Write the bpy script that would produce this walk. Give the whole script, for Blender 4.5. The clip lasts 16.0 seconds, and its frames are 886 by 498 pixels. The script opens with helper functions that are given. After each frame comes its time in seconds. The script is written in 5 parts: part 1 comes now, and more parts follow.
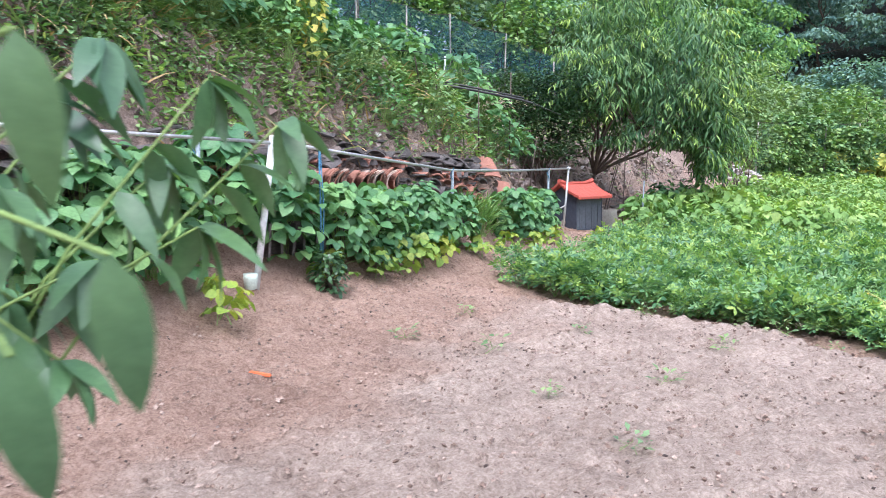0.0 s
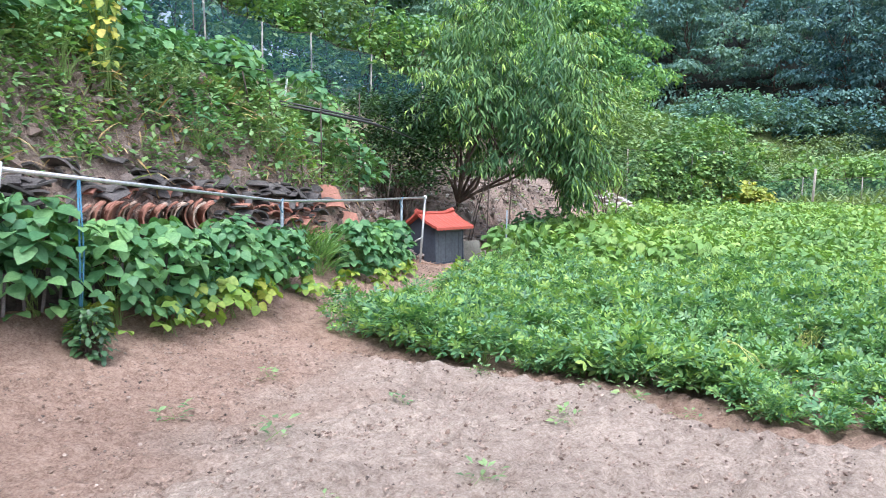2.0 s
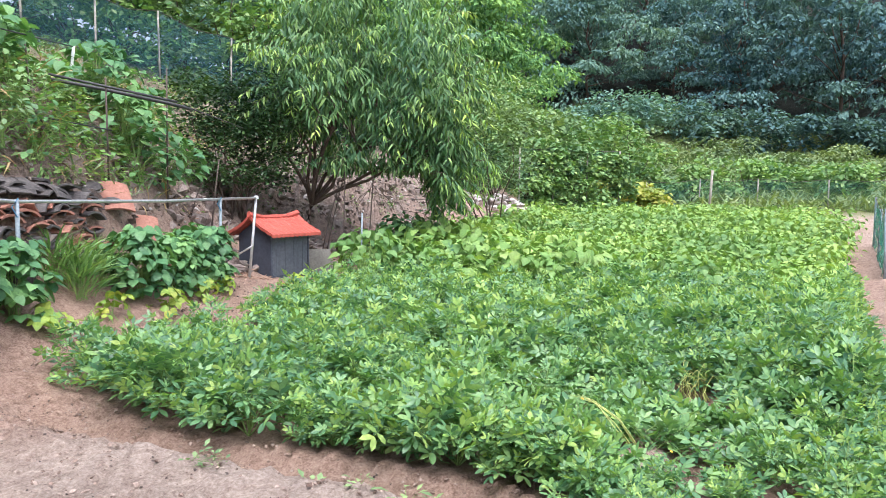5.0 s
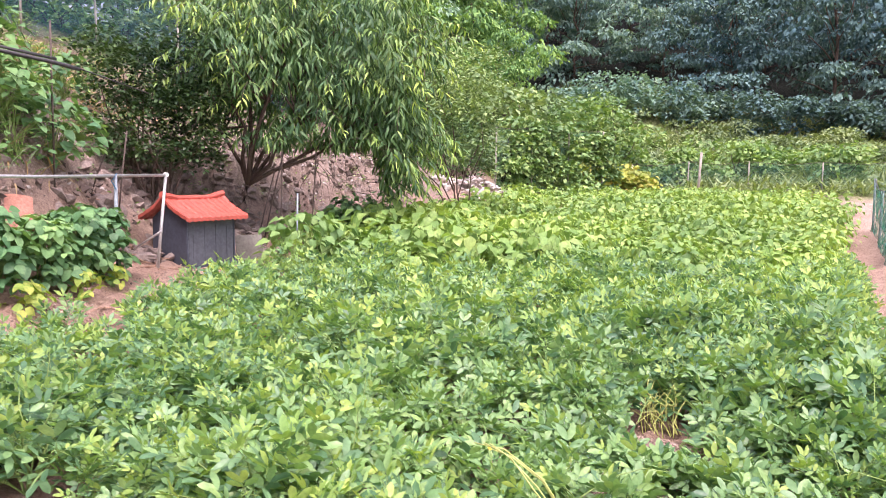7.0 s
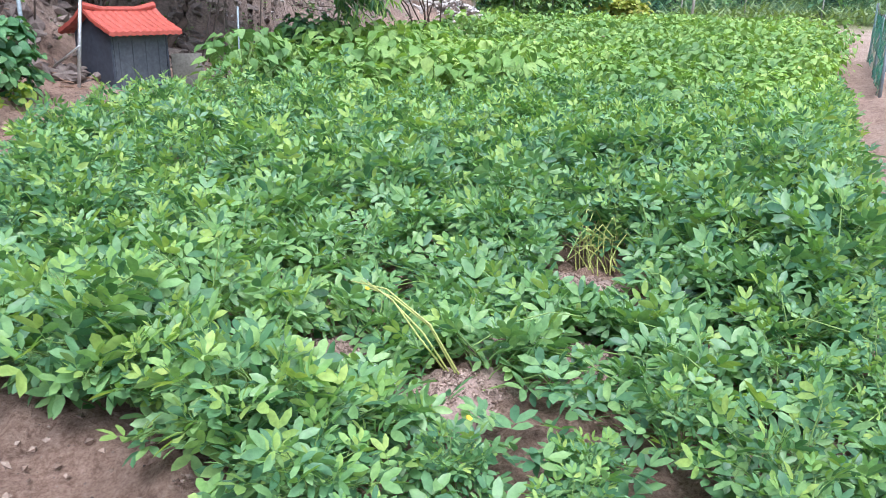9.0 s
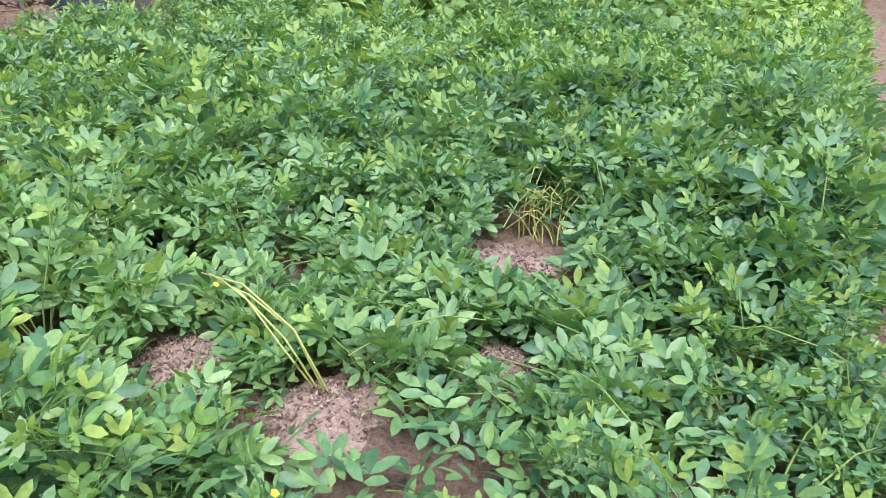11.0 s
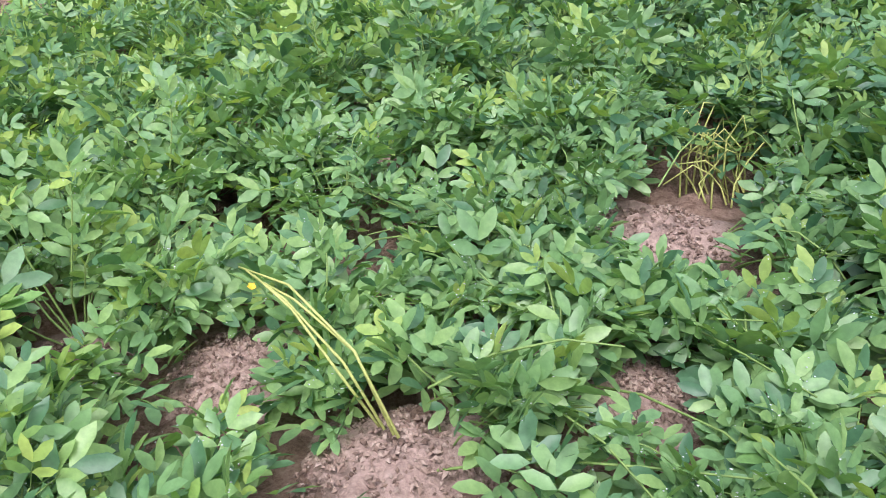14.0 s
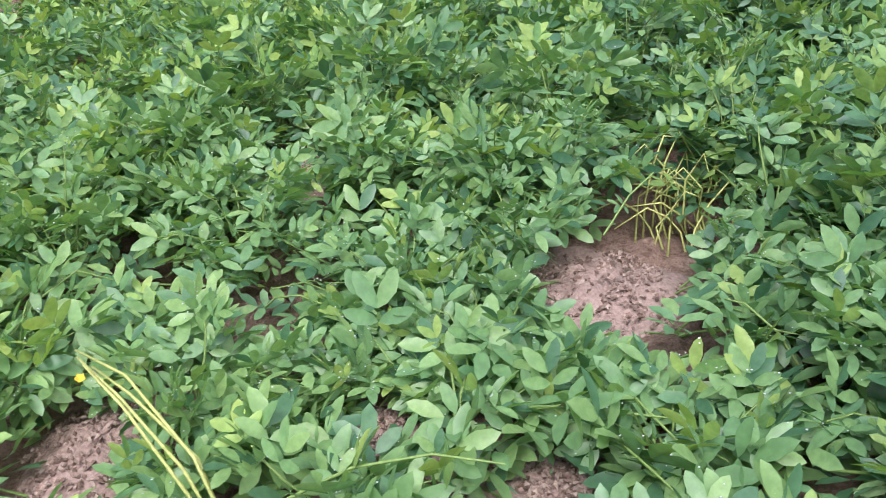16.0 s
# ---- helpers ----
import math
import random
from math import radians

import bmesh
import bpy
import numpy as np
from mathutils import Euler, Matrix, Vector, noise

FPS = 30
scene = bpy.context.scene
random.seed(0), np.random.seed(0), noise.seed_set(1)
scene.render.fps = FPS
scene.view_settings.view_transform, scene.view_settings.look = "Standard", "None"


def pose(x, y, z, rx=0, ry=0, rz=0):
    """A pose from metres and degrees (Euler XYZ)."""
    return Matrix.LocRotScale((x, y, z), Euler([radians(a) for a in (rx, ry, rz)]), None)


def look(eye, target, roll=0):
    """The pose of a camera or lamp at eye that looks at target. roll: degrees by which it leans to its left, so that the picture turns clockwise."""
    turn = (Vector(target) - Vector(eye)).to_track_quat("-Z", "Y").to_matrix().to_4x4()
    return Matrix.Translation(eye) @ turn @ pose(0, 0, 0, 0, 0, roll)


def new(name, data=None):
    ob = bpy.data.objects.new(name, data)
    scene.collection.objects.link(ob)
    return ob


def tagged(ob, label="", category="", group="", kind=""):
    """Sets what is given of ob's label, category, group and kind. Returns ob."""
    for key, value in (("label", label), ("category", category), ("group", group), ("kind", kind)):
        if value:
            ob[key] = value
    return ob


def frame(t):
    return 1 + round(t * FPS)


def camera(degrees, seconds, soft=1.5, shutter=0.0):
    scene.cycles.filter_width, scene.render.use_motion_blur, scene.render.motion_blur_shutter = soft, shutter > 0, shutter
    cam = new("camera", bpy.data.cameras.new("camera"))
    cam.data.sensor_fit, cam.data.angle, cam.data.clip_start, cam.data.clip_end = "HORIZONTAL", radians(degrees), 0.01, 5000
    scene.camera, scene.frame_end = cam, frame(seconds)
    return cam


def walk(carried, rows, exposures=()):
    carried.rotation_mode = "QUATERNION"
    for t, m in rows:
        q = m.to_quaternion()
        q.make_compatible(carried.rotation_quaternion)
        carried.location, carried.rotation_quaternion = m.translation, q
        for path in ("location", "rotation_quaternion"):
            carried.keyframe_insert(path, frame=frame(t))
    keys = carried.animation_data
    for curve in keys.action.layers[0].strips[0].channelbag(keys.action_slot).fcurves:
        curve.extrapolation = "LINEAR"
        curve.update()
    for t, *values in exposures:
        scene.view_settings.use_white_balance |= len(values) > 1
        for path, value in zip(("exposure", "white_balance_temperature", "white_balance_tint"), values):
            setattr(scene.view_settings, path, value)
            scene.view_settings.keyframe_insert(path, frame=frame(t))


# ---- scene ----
cam = camera(58.0, 16.0, soft=0.85, shutter=0.25)
PATH = [
    (0, (0.11, 0.133, 1.503), (0.08, 2.121, 1.283), -0.3),
    (0.5, (0.32, 0.47, 1.504), (0.353, 2.458, 1.295), -0.3),
    (1, (0.485, 0.745, 1.53), (0.604, 2.732, 1.331), -0.3),
    (1.5, (0.672, 1.002, 1.567), (0.864, 2.985, 1.399), -0.3),
    (2, (0.813, 1.351, 1.556), (1.058, 3.33, 1.396), -0.2),
    (2.5, (0.999, 1.679, 1.555), (1.319, 3.647, 1.399), -0.2),
    (3, (1.27, 2.002, 1.577), (1.638, 3.962, 1.429), -0.2),
    (3.5, (1.434, 2.386, 1.552), (1.839, 4.339, 1.406), -0.1),
    (4, (1.607, 2.681, 1.563), (2.044, 4.627, 1.413), 0.0),
    (4.5, (1.88, 2.947, 1.575), (2.338, 4.888, 1.424), -0.0),
    (4.7, (1.983, 3.076, 1.544), (2.439, 5.018, 1.391), -0.1),
    (6.8, (2.989, 4.518, 1.382), (3.463, 6.455, 1.226), 0.1),
    (7, (3.075, 4.605, 1.359), (3.55, 6.539, 1.172), -0.1),
    (7.5, (3.375, 4.655, 1.298), (3.843, 6.579, 1.014), -0.0),
    (8, (3.562, 4.767, 1.222), (4.027, 6.669, 0.816), 0.1),
    (8.5, (3.591, 4.977, 1.198), (4.063, 6.852, 0.686), 0.3),
    (9, (3.631, 5.127, 1.161), (4.113, 6.976, 0.573), 0.5),
    (9.5, (3.859, 5.214, 1.171), (4.339, 7.046, 0.526), 0.6),
    (11.8, (4.215, 5.865, 1.143), (4.545, 7.668, 0.341), -0.6),
    (12, (4.228, 5.937, 1.129), (4.493, 7.747, 0.322), -1.5),
    (12.5, (4.211, 6.179, 1.088), (4.325, 8.002, 0.274), -3.3),
    (13, (4.213, 6.287, 1.058), (4.265, 8.099, 0.212), -4.1),
    (13.5, (4.285, 6.295, 1.037), (4.322, 8.081, 0.138), -4.1),
    (14, (4.396, 6.263, 1.029), (4.433, 8.029, 0.092), -4.2),
    (14.5, (4.463, 6.27, 1.058), (4.476, 8.02, 0.092), -4.1),
    (15, (4.552, 6.357, 1.053), (4.526, 8.108, 0.086), -4.8),
    (15.5, (4.605, 6.475, 1.049), (4.573, 8.232, 0.093), -4.8),
    (16, (4.697, 6.549, 1.041), (4.675, 8.309, 0.091), -4.6),
]
EXPOSURES = [(0, 1.45, 5750, 16), (1.5, 1.45, 5750, 11), (4.7, 1.46, 5950, 13), (6.8, 1.7, 6700, 35), (7.6, 1.62, 6650, 32), (8.5, 1.38, 5750, 14), (9.7, 1.3, 5650, 13), (12, 1.15, 6150, 19), (16, 1.13, 6050, 20)]
walk(cam, [(t, look(eye, target, roll)) for t, eye, target, roll in PATH], EXPOSURES)

# ---- world and light: a bright overcast evening ----
world = bpy.data.worlds.new("overcast_sky")
scene.world = world
world.use_nodes = True
wn = world.node_tree
sky = wn.nodes.new("ShaderNodeTexSky")
sky.sky_type, sky.sun_disc = "NISHITA", False
sky.sun_elevation, sky.sun_rotation = radians(60), radians(150)
sky.air_density, sky.dust_density, sky.ozone_density = 1.0, 4.0, 1.0
soften = wn.nodes.new("ShaderNodeHueSaturation")
soften.inputs["Saturation"].default_value = 0.55
wn.links.new(sky.outputs["Color"], soften.inputs["Color"])
wn.links.new(soften.outputs["Color"], wn.nodes["Background"].inputs["Color"])
wn.nodes["Background"].inputs["Strength"].default_value = 0.12
sun = new("sun", bpy.data.lights.new("sun", "SUN"))
sun.data.energy, sun.data.angle, sun.data.color = 1.5, radians(25), (1.0, 0.97, 0.92)
sun.matrix_world = look((0, 0, 30), (5, 8.7, 12.6))

# ---- materials ----
MATS = {}


def nodes_of(name):
    m = bpy.data.materials.new(name)
    m.use_nodes = True
    MATS[name] = m
    t = m.node_tree
    return m, t, t.nodes["Principled BSDF"]


def noise_at(t, scale, detail=4.0, rough=0.55, kind="Object"):
    c = t.nodes.new("ShaderNodeTexCoord")
    n = t.nodes.new("ShaderNodeTexNoise")
    n.inputs["Scale"].default_value = scale
    n.inputs["Detail"].default_value = detail
    n.inputs["Roughness"].default_value = rough
    t.links.new(c.outputs[kind], n.inputs["Vector"])
    return n.outputs["Fac"]


def ramp(t, fac, *stops):
    r = t.nodes.new("ShaderNodeValToRGB")
    while len(r.color_ramp.elements) < len(stops):
        r.color_ramp.elements.new(0.5)
    for e, (p, c) in zip(r.color_ramp.elements, stops):
        e.position, e.color = p, (*c, 1)
    t.links.new(fac, r.inputs["Fac"])
    return r.outputs["Color"]


def mix(t, a, b, fac, mode="MIX"):
    n = t.nodes.new("ShaderNodeMix")
    n.data_type, n.blend_type = "RGBA", mode
    for socket, v in ((n.inputs["Factor"], fac), (n.inputs["A"], a), (n.inputs["B"], b)):
        if hasattr(v, "links"):
            t.links.new(v, socket)
        elif isinstance(v, tuple):
            socket.default_value = (*v, 1)
        else:
            socket.default_value = v
    return n.outputs["Result"]


def bump(t, p, height, strength, distance):
    b = t.nodes.new("ShaderNodeBump")
    b.inputs["Strength"].default_value, b.inputs["Distance"].default_value = strength, distance
    t.links.new(height, b.inputs["Height"])
    t.links.new(b.outputs["Normal"], p.inputs["Normal"])


def surface(name, dark, light, scale, fine=8.0, rough=0.85, metal=0.0, relief=0.3, depth=0.01):
    """A worn surface: two tones at a coarse and a fine scale, with relief."""
    m, t, p = nodes_of(name)
    coarse, grain = noise_at(t, scale), noise_at(t, scale * fine, 6.0, 0.65)
    a = ramp(t, coarse, (0.3, dark), (0.7, light))
    b = ramp(t, grain, (0.3, tuple(0.6 * v for v in dark)), (0.7, tuple(min(1, 1.15 * v) for v in light)))
    t.links.new(mix(t, a, b, 0.5), p.inputs["Base Color"])
    p.inputs["Roughness"].default_value, p.inputs["Metallic"].default_value = rough, metal
    bump(t, p, grain, relief, depth)
    return m


def leaf_material(name, tones, rough=0.5, thin=0.3, patch=0.6, gloss=0.32, drift=1.0):
    """Leaves: each one has its own tone, whole plants drift between tones, and light comes through."""
    m, t, p = nodes_of(name)
    g = t.nodes.new("ShaderNodeNewGeometry")
    o = t.nodes.new("ShaderNodeObjectInfo")
    add = t.nodes.new("ShaderNodeMath")
    add.operation = "MULTIPLY_ADD"
    t.links.new(o.outputs["Random"], add.inputs[0])
    add.inputs[1].default_value = 0.35
    t.links.new(g.outputs["Random Per Island"], add.inputs[2])
    wrap = t.nodes.new("ShaderNodeMath")
    wrap.operation = "FRACT"
    t.links.new(add.outputs[0], wrap.inputs[0])
    step = 1.0 / (len(tones) - 1)
    col = ramp(t, wrap.outputs[0], *[(i * step, c) for i, c in enumerate(tones)])
    big = t.nodes.new("ShaderNodeTexNoise")
    big.inputs["Scale"].default_value, big.inputs["Detail"].default_value = patch, 3.0
    t.links.new(g.outputs["Position"], big.inputs["Vector"])
    big = big.outputs["Fac"]
    col = mix(t, col, ramp(t, big, (0.35, (0.72, 0.78, 0.82)), (0.65, (1.24, 1.14, 0.92))), drift, "MULTIPLY")
    blot = noise_at(t, 45.0, 3.0, 0.6)
    col = mix(t, col, ramp(t, blot, (0.35, (0.8, 0.83, 0.8)), (0.65, (1.12, 1.1, 1.08))), 1.0, "MULTIPLY")
    t.links.new(col, p.inputs["Base Color"])
    p.inputs["Roughness"].default_value = rough
    p.inputs["Specular IOR Level"].default_value = gloss
    bump(t, p, blot, 0.25, 0.004)
    tr = t.nodes.new("ShaderNodeBsdfTranslucent")
    lit = mix(t, col, (1.3, 1.35, 0.45), 1.0, "MULTIPLY")
    t.links.new(lit, tr.inputs["Color"])
    sh = t.nodes.new("ShaderNodeMixShader")
    sh.inputs["Fac"].default_value = thin
    t.links.new(p.outputs[0], sh.inputs[1])
    t.links.new(tr.outputs[0], sh.inputs[2])
    t.links.new(sh.outputs[0], t.nodes["Material Output"].inputs["Surface"])
    return m


PEANUT = leaf_material("peanut_leaf", [(0.068, 0.175, 0.096), (0.106, 0.24, 0.123), (0.15, 0.305, 0.148), (0.198, 0.365, 0.16), (0.262, 0.425, 0.166)], 0.4, 0.3, 0.4, 0.5, 0.5)
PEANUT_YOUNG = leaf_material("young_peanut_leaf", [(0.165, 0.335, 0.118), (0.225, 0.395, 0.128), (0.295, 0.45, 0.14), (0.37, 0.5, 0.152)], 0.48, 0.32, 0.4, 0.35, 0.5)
CROP = leaf_material("crop_leaf", [(0.13, 0.26, 0.085), (0.2, 0.36, 0.12), (0.27, 0.43, 0.15), (0.34, 0.49, 0.18)], 0.5, 0.3, 0.4)
BEAN = leaf_material("bean_leaf", [(0.07, 0.18, 0.088), (0.105, 0.25, 0.118), (0.15, 0.315, 0.145), (0.21, 0.39, 0.175)], 0.45, 0.25, 1.0)
LIME = leaf_material("young_leaf", [(0.2, 0.34, 0.08), (0.3, 0.43, 0.1), (0.44, 0.48, 0.13)], 0.5, 0.35, 1.0)
PEACH = leaf_material("peach_leaf", [(0.055, 0.135, 0.07), (0.09, 0.2, 0.095), (0.14, 0.27, 0.12), (0.23, 0.38, 0.15)], 0.45, 0.22, 0.8)
PEACH_YOUNG = leaf_material("young_peach_leaf", [(0.19, 0.34, 0.11), (0.27, 0.44, 0.13), (0.38, 0.53, 0.16)], 0.45, 0.28, 0.8)
DARKLEAF = leaf_material("dark_leaf", [(0.025, 0.06, 0.03), (0.04, 0.09, 0.04), (0.07, 0.14, 0.055)], 0.4, 0.2, 0.8)
GREYLEAF = leaf_material("grey_leaf", [(0.12, 0.21, 0.12), (0.18, 0.3, 0.16), (0.28, 0.41, 0.22)], 0.5, 0.25, 0.6)
# Wood leaves: distance haze is painted into these tones as blue.
HAZED_FOREST = leaf_material("hazed_forest_leaf", [(0.085, 0.17, 0.195), (0.14, 0.255, 0.275), (0.215, 0.35, 0.35)], 0.9, 0.25, 0.22, 0.03)
HAZED_PALE = leaf_material("hazed_pale_leaf", [(0.14, 0.265, 0.26), (0.215, 0.37, 0.35), (0.3, 0.46, 0.42)], 0.9, 0.25, 0.22, 0.03)
HAZED_DARK = leaf_material("hazed_dark_leaf", [(0.066, 0.135, 0.172), (0.108, 0.205, 0.245), (0.16, 0.28, 0.315)], 0.9, 0.2, 0.22, 0.03)
HILLLEAF = leaf_material("hill_leaf", [(0.06, 0.15, 0.08), (0.12, 0.26, 0.11), (0.2, 0.38, 0.15), (0.28, 0.46, 0.18)], 0.8, 0.25, 0.3, 0.1)
WEED = leaf_material("weed_leaf", [(0.1, 0.2, 0.09), (0.15, 0.29, 0.12), (0.22, 0.38, 0.16), (0.32, 0.45, 0.22)], 0.55, 0.3, 0.5)
OLIVE = leaf_material("olive_leaf", [(0.14, 0.21, 0.12), (0.2, 0.29, 0.16), (0.29, 0.38, 0.22)], 0.7, 0.25, 0.25)
TRELLIS = leaf_material("trellis_leaf", [(0.11, 0.225, 0.11), (0.17, 0.315, 0.15), (0.245, 0.4, 0.185), (0.33, 0.46, 0.2)], 0.55, 0.25, 0.5)
GRASS = leaf_material("grass_blade", [(0.13, 0.2, 0.11), (0.2, 0.29, 0.16), (0.3, 0.38, 0.22)], 0.6, 0.3, 0.15)
STRAW = leaf_material("dry_straw", [(0.3, 0.2, 0.1), (0.42, 0.3, 0.17), (0.5, 0.38, 0.24)], 0.8, 0.15, 0.8)
YELLOW = leaf_material("yellow_leaf", [(0.3, 0.4, 0.1), (0.4, 0.45, 0.12), (0.48, 0.42, 0.12)], 0.55, 0.3, 1.0)
BRANCHLEAF = leaf_material("branch_leaf", [(0.045, 0.11, 0.06), (0.07, 0.16, 0.085), (0.1, 0.2, 0.11)], 0.38, 0.2, 2.0, 0.6)
STEM = surface("green_stem", (0.14, 0.24, 0.06), (0.24, 0.36, 0.1), 12.0, rough=0.6)
YSTEM = surface("yellow_stem", (0.33, 0.38, 0.1), (0.52, 0.54, 0.18), 12.0, rough=0.55)
BARK = surface("bark", (0.05, 0.035, 0.028), (0.14, 0.1, 0.08), 6.0, rough=0.95, relief=0.7, depth=0.02)
STAKE = surface("rusty_stake", (0.05, 0.035, 0.03), (0.12, 0.09, 0.075), 9.0, rough=0.8)
PIPE = surface("galvanised_pipe", (0.42, 0.43, 0.44), (0.62, 0.63, 0.63), 5.0, rough=0.42, metal=0.65, relief=0.05)
BLUEPIPE = surface("painted_blue_pipe", (0.18, 0.23, 0.27), (0.34, 0.4, 0.43), 7.0, rough=0.6, metal=0.3, relief=0.1)
WHITE = surface("white_plastic", (0.62, 0.66, 0.66), (0.8, 0.82, 0.82), 4.0, rough=0.45, relief=0.05)
BLACKHOSE = surface("black_hose", (0.02, 0.02, 0.022), (0.06, 0.06, 0.065), 6.0, rough=0.6)
ORANGE = surface("orange_roof_plastic", (0.37, 0.07, 0.05), (0.49, 0.11, 0.08), 3.0, rough=0.5, relief=0.1)
GREYWALL = surface("dark_grey_plastic", (0.028, 0.036, 0.055), (0.055, 0.066, 0.09), 2.5, rough=0.5, relief=0.08)
GREYSIDE = surface("mid_grey_plastic", (0.05, 0.06, 0.078), (0.098, 0.11, 0.13), 2.5, rough=0.6, relief=0.08)
BOARD = surface("grey_board", (0.12, 0.115, 0.1), (0.22, 0.21, 0.185), 5.0, rough=0.9)
BLACKTILE = surface("dark_clay_tile", (0.035, 0.032, 0.033), (0.15, 0.135, 0.13), 7.0, rough=0.9, relief=0.5)
REDTILE = surface("red_clay_tile", (0.24, 0.095, 0.065), (0.42, 0.21, 0.155), 6.0, rough=0.9, relief=0.4)
PALETILE = surface("dusty_clay_tile", (0.3, 0.2, 0.155), (0.56, 0.44, 0.37), 6.0, rough=0.95, relief=0.4)
STONE = surface("rubble_stone", (0.13, 0.1, 0.085), (0.34, 0.28, 0.25), 5.0, rough=0.95, relief=0.6, depth=0.02)


def piece_material(name, tones):
    """Loose small pieces, each of its own tone."""
    m, t, p = nodes_of(name)
    g = t.nodes.new("ShaderNodeNewGeometry")
    step = 1.0 / (len(tones) - 1)
    col = ramp(t, g.outputs["Random Per Island"], *[(i * step, c) for i, c in enumerate(tones)])
    grain = noise_at(t, 90.0, 4.0)
    t.links.new(mix(t, col, ramp(t, grain, (0.3, (0.7, 0.7, 0.7)), (0.7, (1.15, 1.15, 1.15))), 1.0, "MULTIPLY"), p.inputs["Base Color"])
    p.inputs["Roughness"].default_value = 0.95
    return m


DEW = surface("dew", (0.55, 0.62, 0.6), (0.75, 0.8, 0.78), 60.0, rough=0.08, relief=0.0)
PEBBLE = piece_material("pebble", [(0.13, 0.085, 0.065), (0.23, 0.16, 0.125), (0.32, 0.235, 0.19), (0.42, 0.33, 0.275)])
CLAY = surface("orange_clay", (0.55, 0.12, 0.04), (0.7, 0.2, 0.08), 14.0, rough=0.8)
POST = surface("weathered_post", (0.2, 0.18, 0.15), (0.42, 0.39, 0.34), 8.0, rough=0.9)


def ground_material():
    """Soil of several kinds, blended by zone, with grit, damp patches and crumbs, and shade painted under the wood."""
    m, t, p = nodes_of("soil")
    grit, lump, broad = noise_at(t, 60.0, 8.0, 0.8), noise_at(t, 14.0, 7.0, 0.78), noise_at(t, 0.9, 4.0, 0.6)

    def tone(dark, mid, light):
        a = ramp(t, grit, (0.4, dark), (0.5, mid), (0.6, light))
        b = ramp(t, lump, (0.37, dark), (0.5, mid), (0.65, light))
        return mix(t, a, b, 0.5)

    def zone(name):
        n = t.nodes.new("ShaderNodeAttribute")
        n.attribute_name = name
        return n.outputs["Fac"]

    red = tone((0.16, 0.1, 0.076), (0.365, 0.253, 0.198), (0.55, 0.417, 0.34))
    sand = tone((0.21, 0.155, 0.125), (0.435, 0.357, 0.302), (0.66, 0.563, 0.492))
    bank = tone((0.085, 0.065, 0.055), (0.26, 0.2, 0.17), (0.46, 0.385, 0.335))
    turf = tone((0.07, 0.1, 0.04), (0.14, 0.18, 0.07), (0.24, 0.27, 0.12))
    col = mix(t, red, sand, zone("sand"))
    col = mix(t, col, bank, zone("bank"))
    col = mix(t, col, turf, zone("turf"))
    # Near-black floor: tree shade painted in so the gaps between trunks read dark.
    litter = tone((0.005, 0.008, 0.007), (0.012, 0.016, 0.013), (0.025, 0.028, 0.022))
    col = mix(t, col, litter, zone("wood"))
    col = mix(t, col, ramp(t, broad, (0.3, (0.78, 0.74, 0.72)), (0.7, (1.1, 1.08, 1.06))), 1.0, "MULTIPLY")
    t.links.new(col, p.inputs["Base Color"])
    p.inputs["Roughness"].default_value = 0.95
    p.inputs["Specular IOR Level"].default_value = 0.2
    both = mix(t, mix(t, grit, lump, 0.6), noise_at(t, 5.5, 6.0, 0.7), 0.45)
    bump(t, p, both, 1.0, 0.095)
    return m


SOIL = ground_material()

# ---- shapes ----
rng = np.random.default_rng(7)


def to_mesh(name, verts, tris, material, smooth=True):
    me = bpy.data.meshes.new(name)
    verts, tris = np.asarray(verts, float).reshape(-1, 3), np.asarray(tris, np.int32).reshape(-1, 3)
    me.vertices.add(len(verts))
    me.vertices.foreach_set("co", verts.ravel())
    me.loops.add(tris.size)
    me.loops.foreach_set("vertex_index", tris.ravel())
    me.polygons.add(len(tris))
    me.polygons.foreach_set("loop_start", np.arange(0, tris.size, 3, dtype=np.int32))
    me.polygons.foreach_set("use_smooth", np.full(len(tris), smooth))
    me.update(calc_edges=True)
    me.materials.append(material)
    return me


def join(shapes):
    vs, fs, n = [], [], 0
    for v, f in shapes:
        v = np.asarray(v, float)
        vs.append(v)
        fs.append(np.asarray(f, np.int32).reshape(-1, 3) + n)
        n += len(v)
    return np.concatenate(vs), np.concatenate(fs)


def spread(shape, mats):
    """Copies of a small shape at many poses, as one shape."""
    v, f = shape
    mats = np.asarray(mats, float)
    out = np.einsum("nij,kj->nki", mats[:, :3, :3], v) + mats[:, None, :3, 3]
    faces = f[None] + (np.arange(len(mats)) * len(v))[:, None, None]
    return out.reshape(-1, 3), faces.reshape(-1, 3)


def thing(name, label, category, at=(0, 0, 0), turn=0.0, group="", kind=""):
    ob = new(name)
    ob.matrix_basis = pose(*at, 0, 0, turn)
    return tagged(ob, label, category, group, kind)


def part(name, data, parent=None, label="", m=None):
    ob = new(name, data)
    ob.parent = parent
    if m is not None:
        ob.matrix_basis = m
    if label:
        ob["label"] = label
    return ob


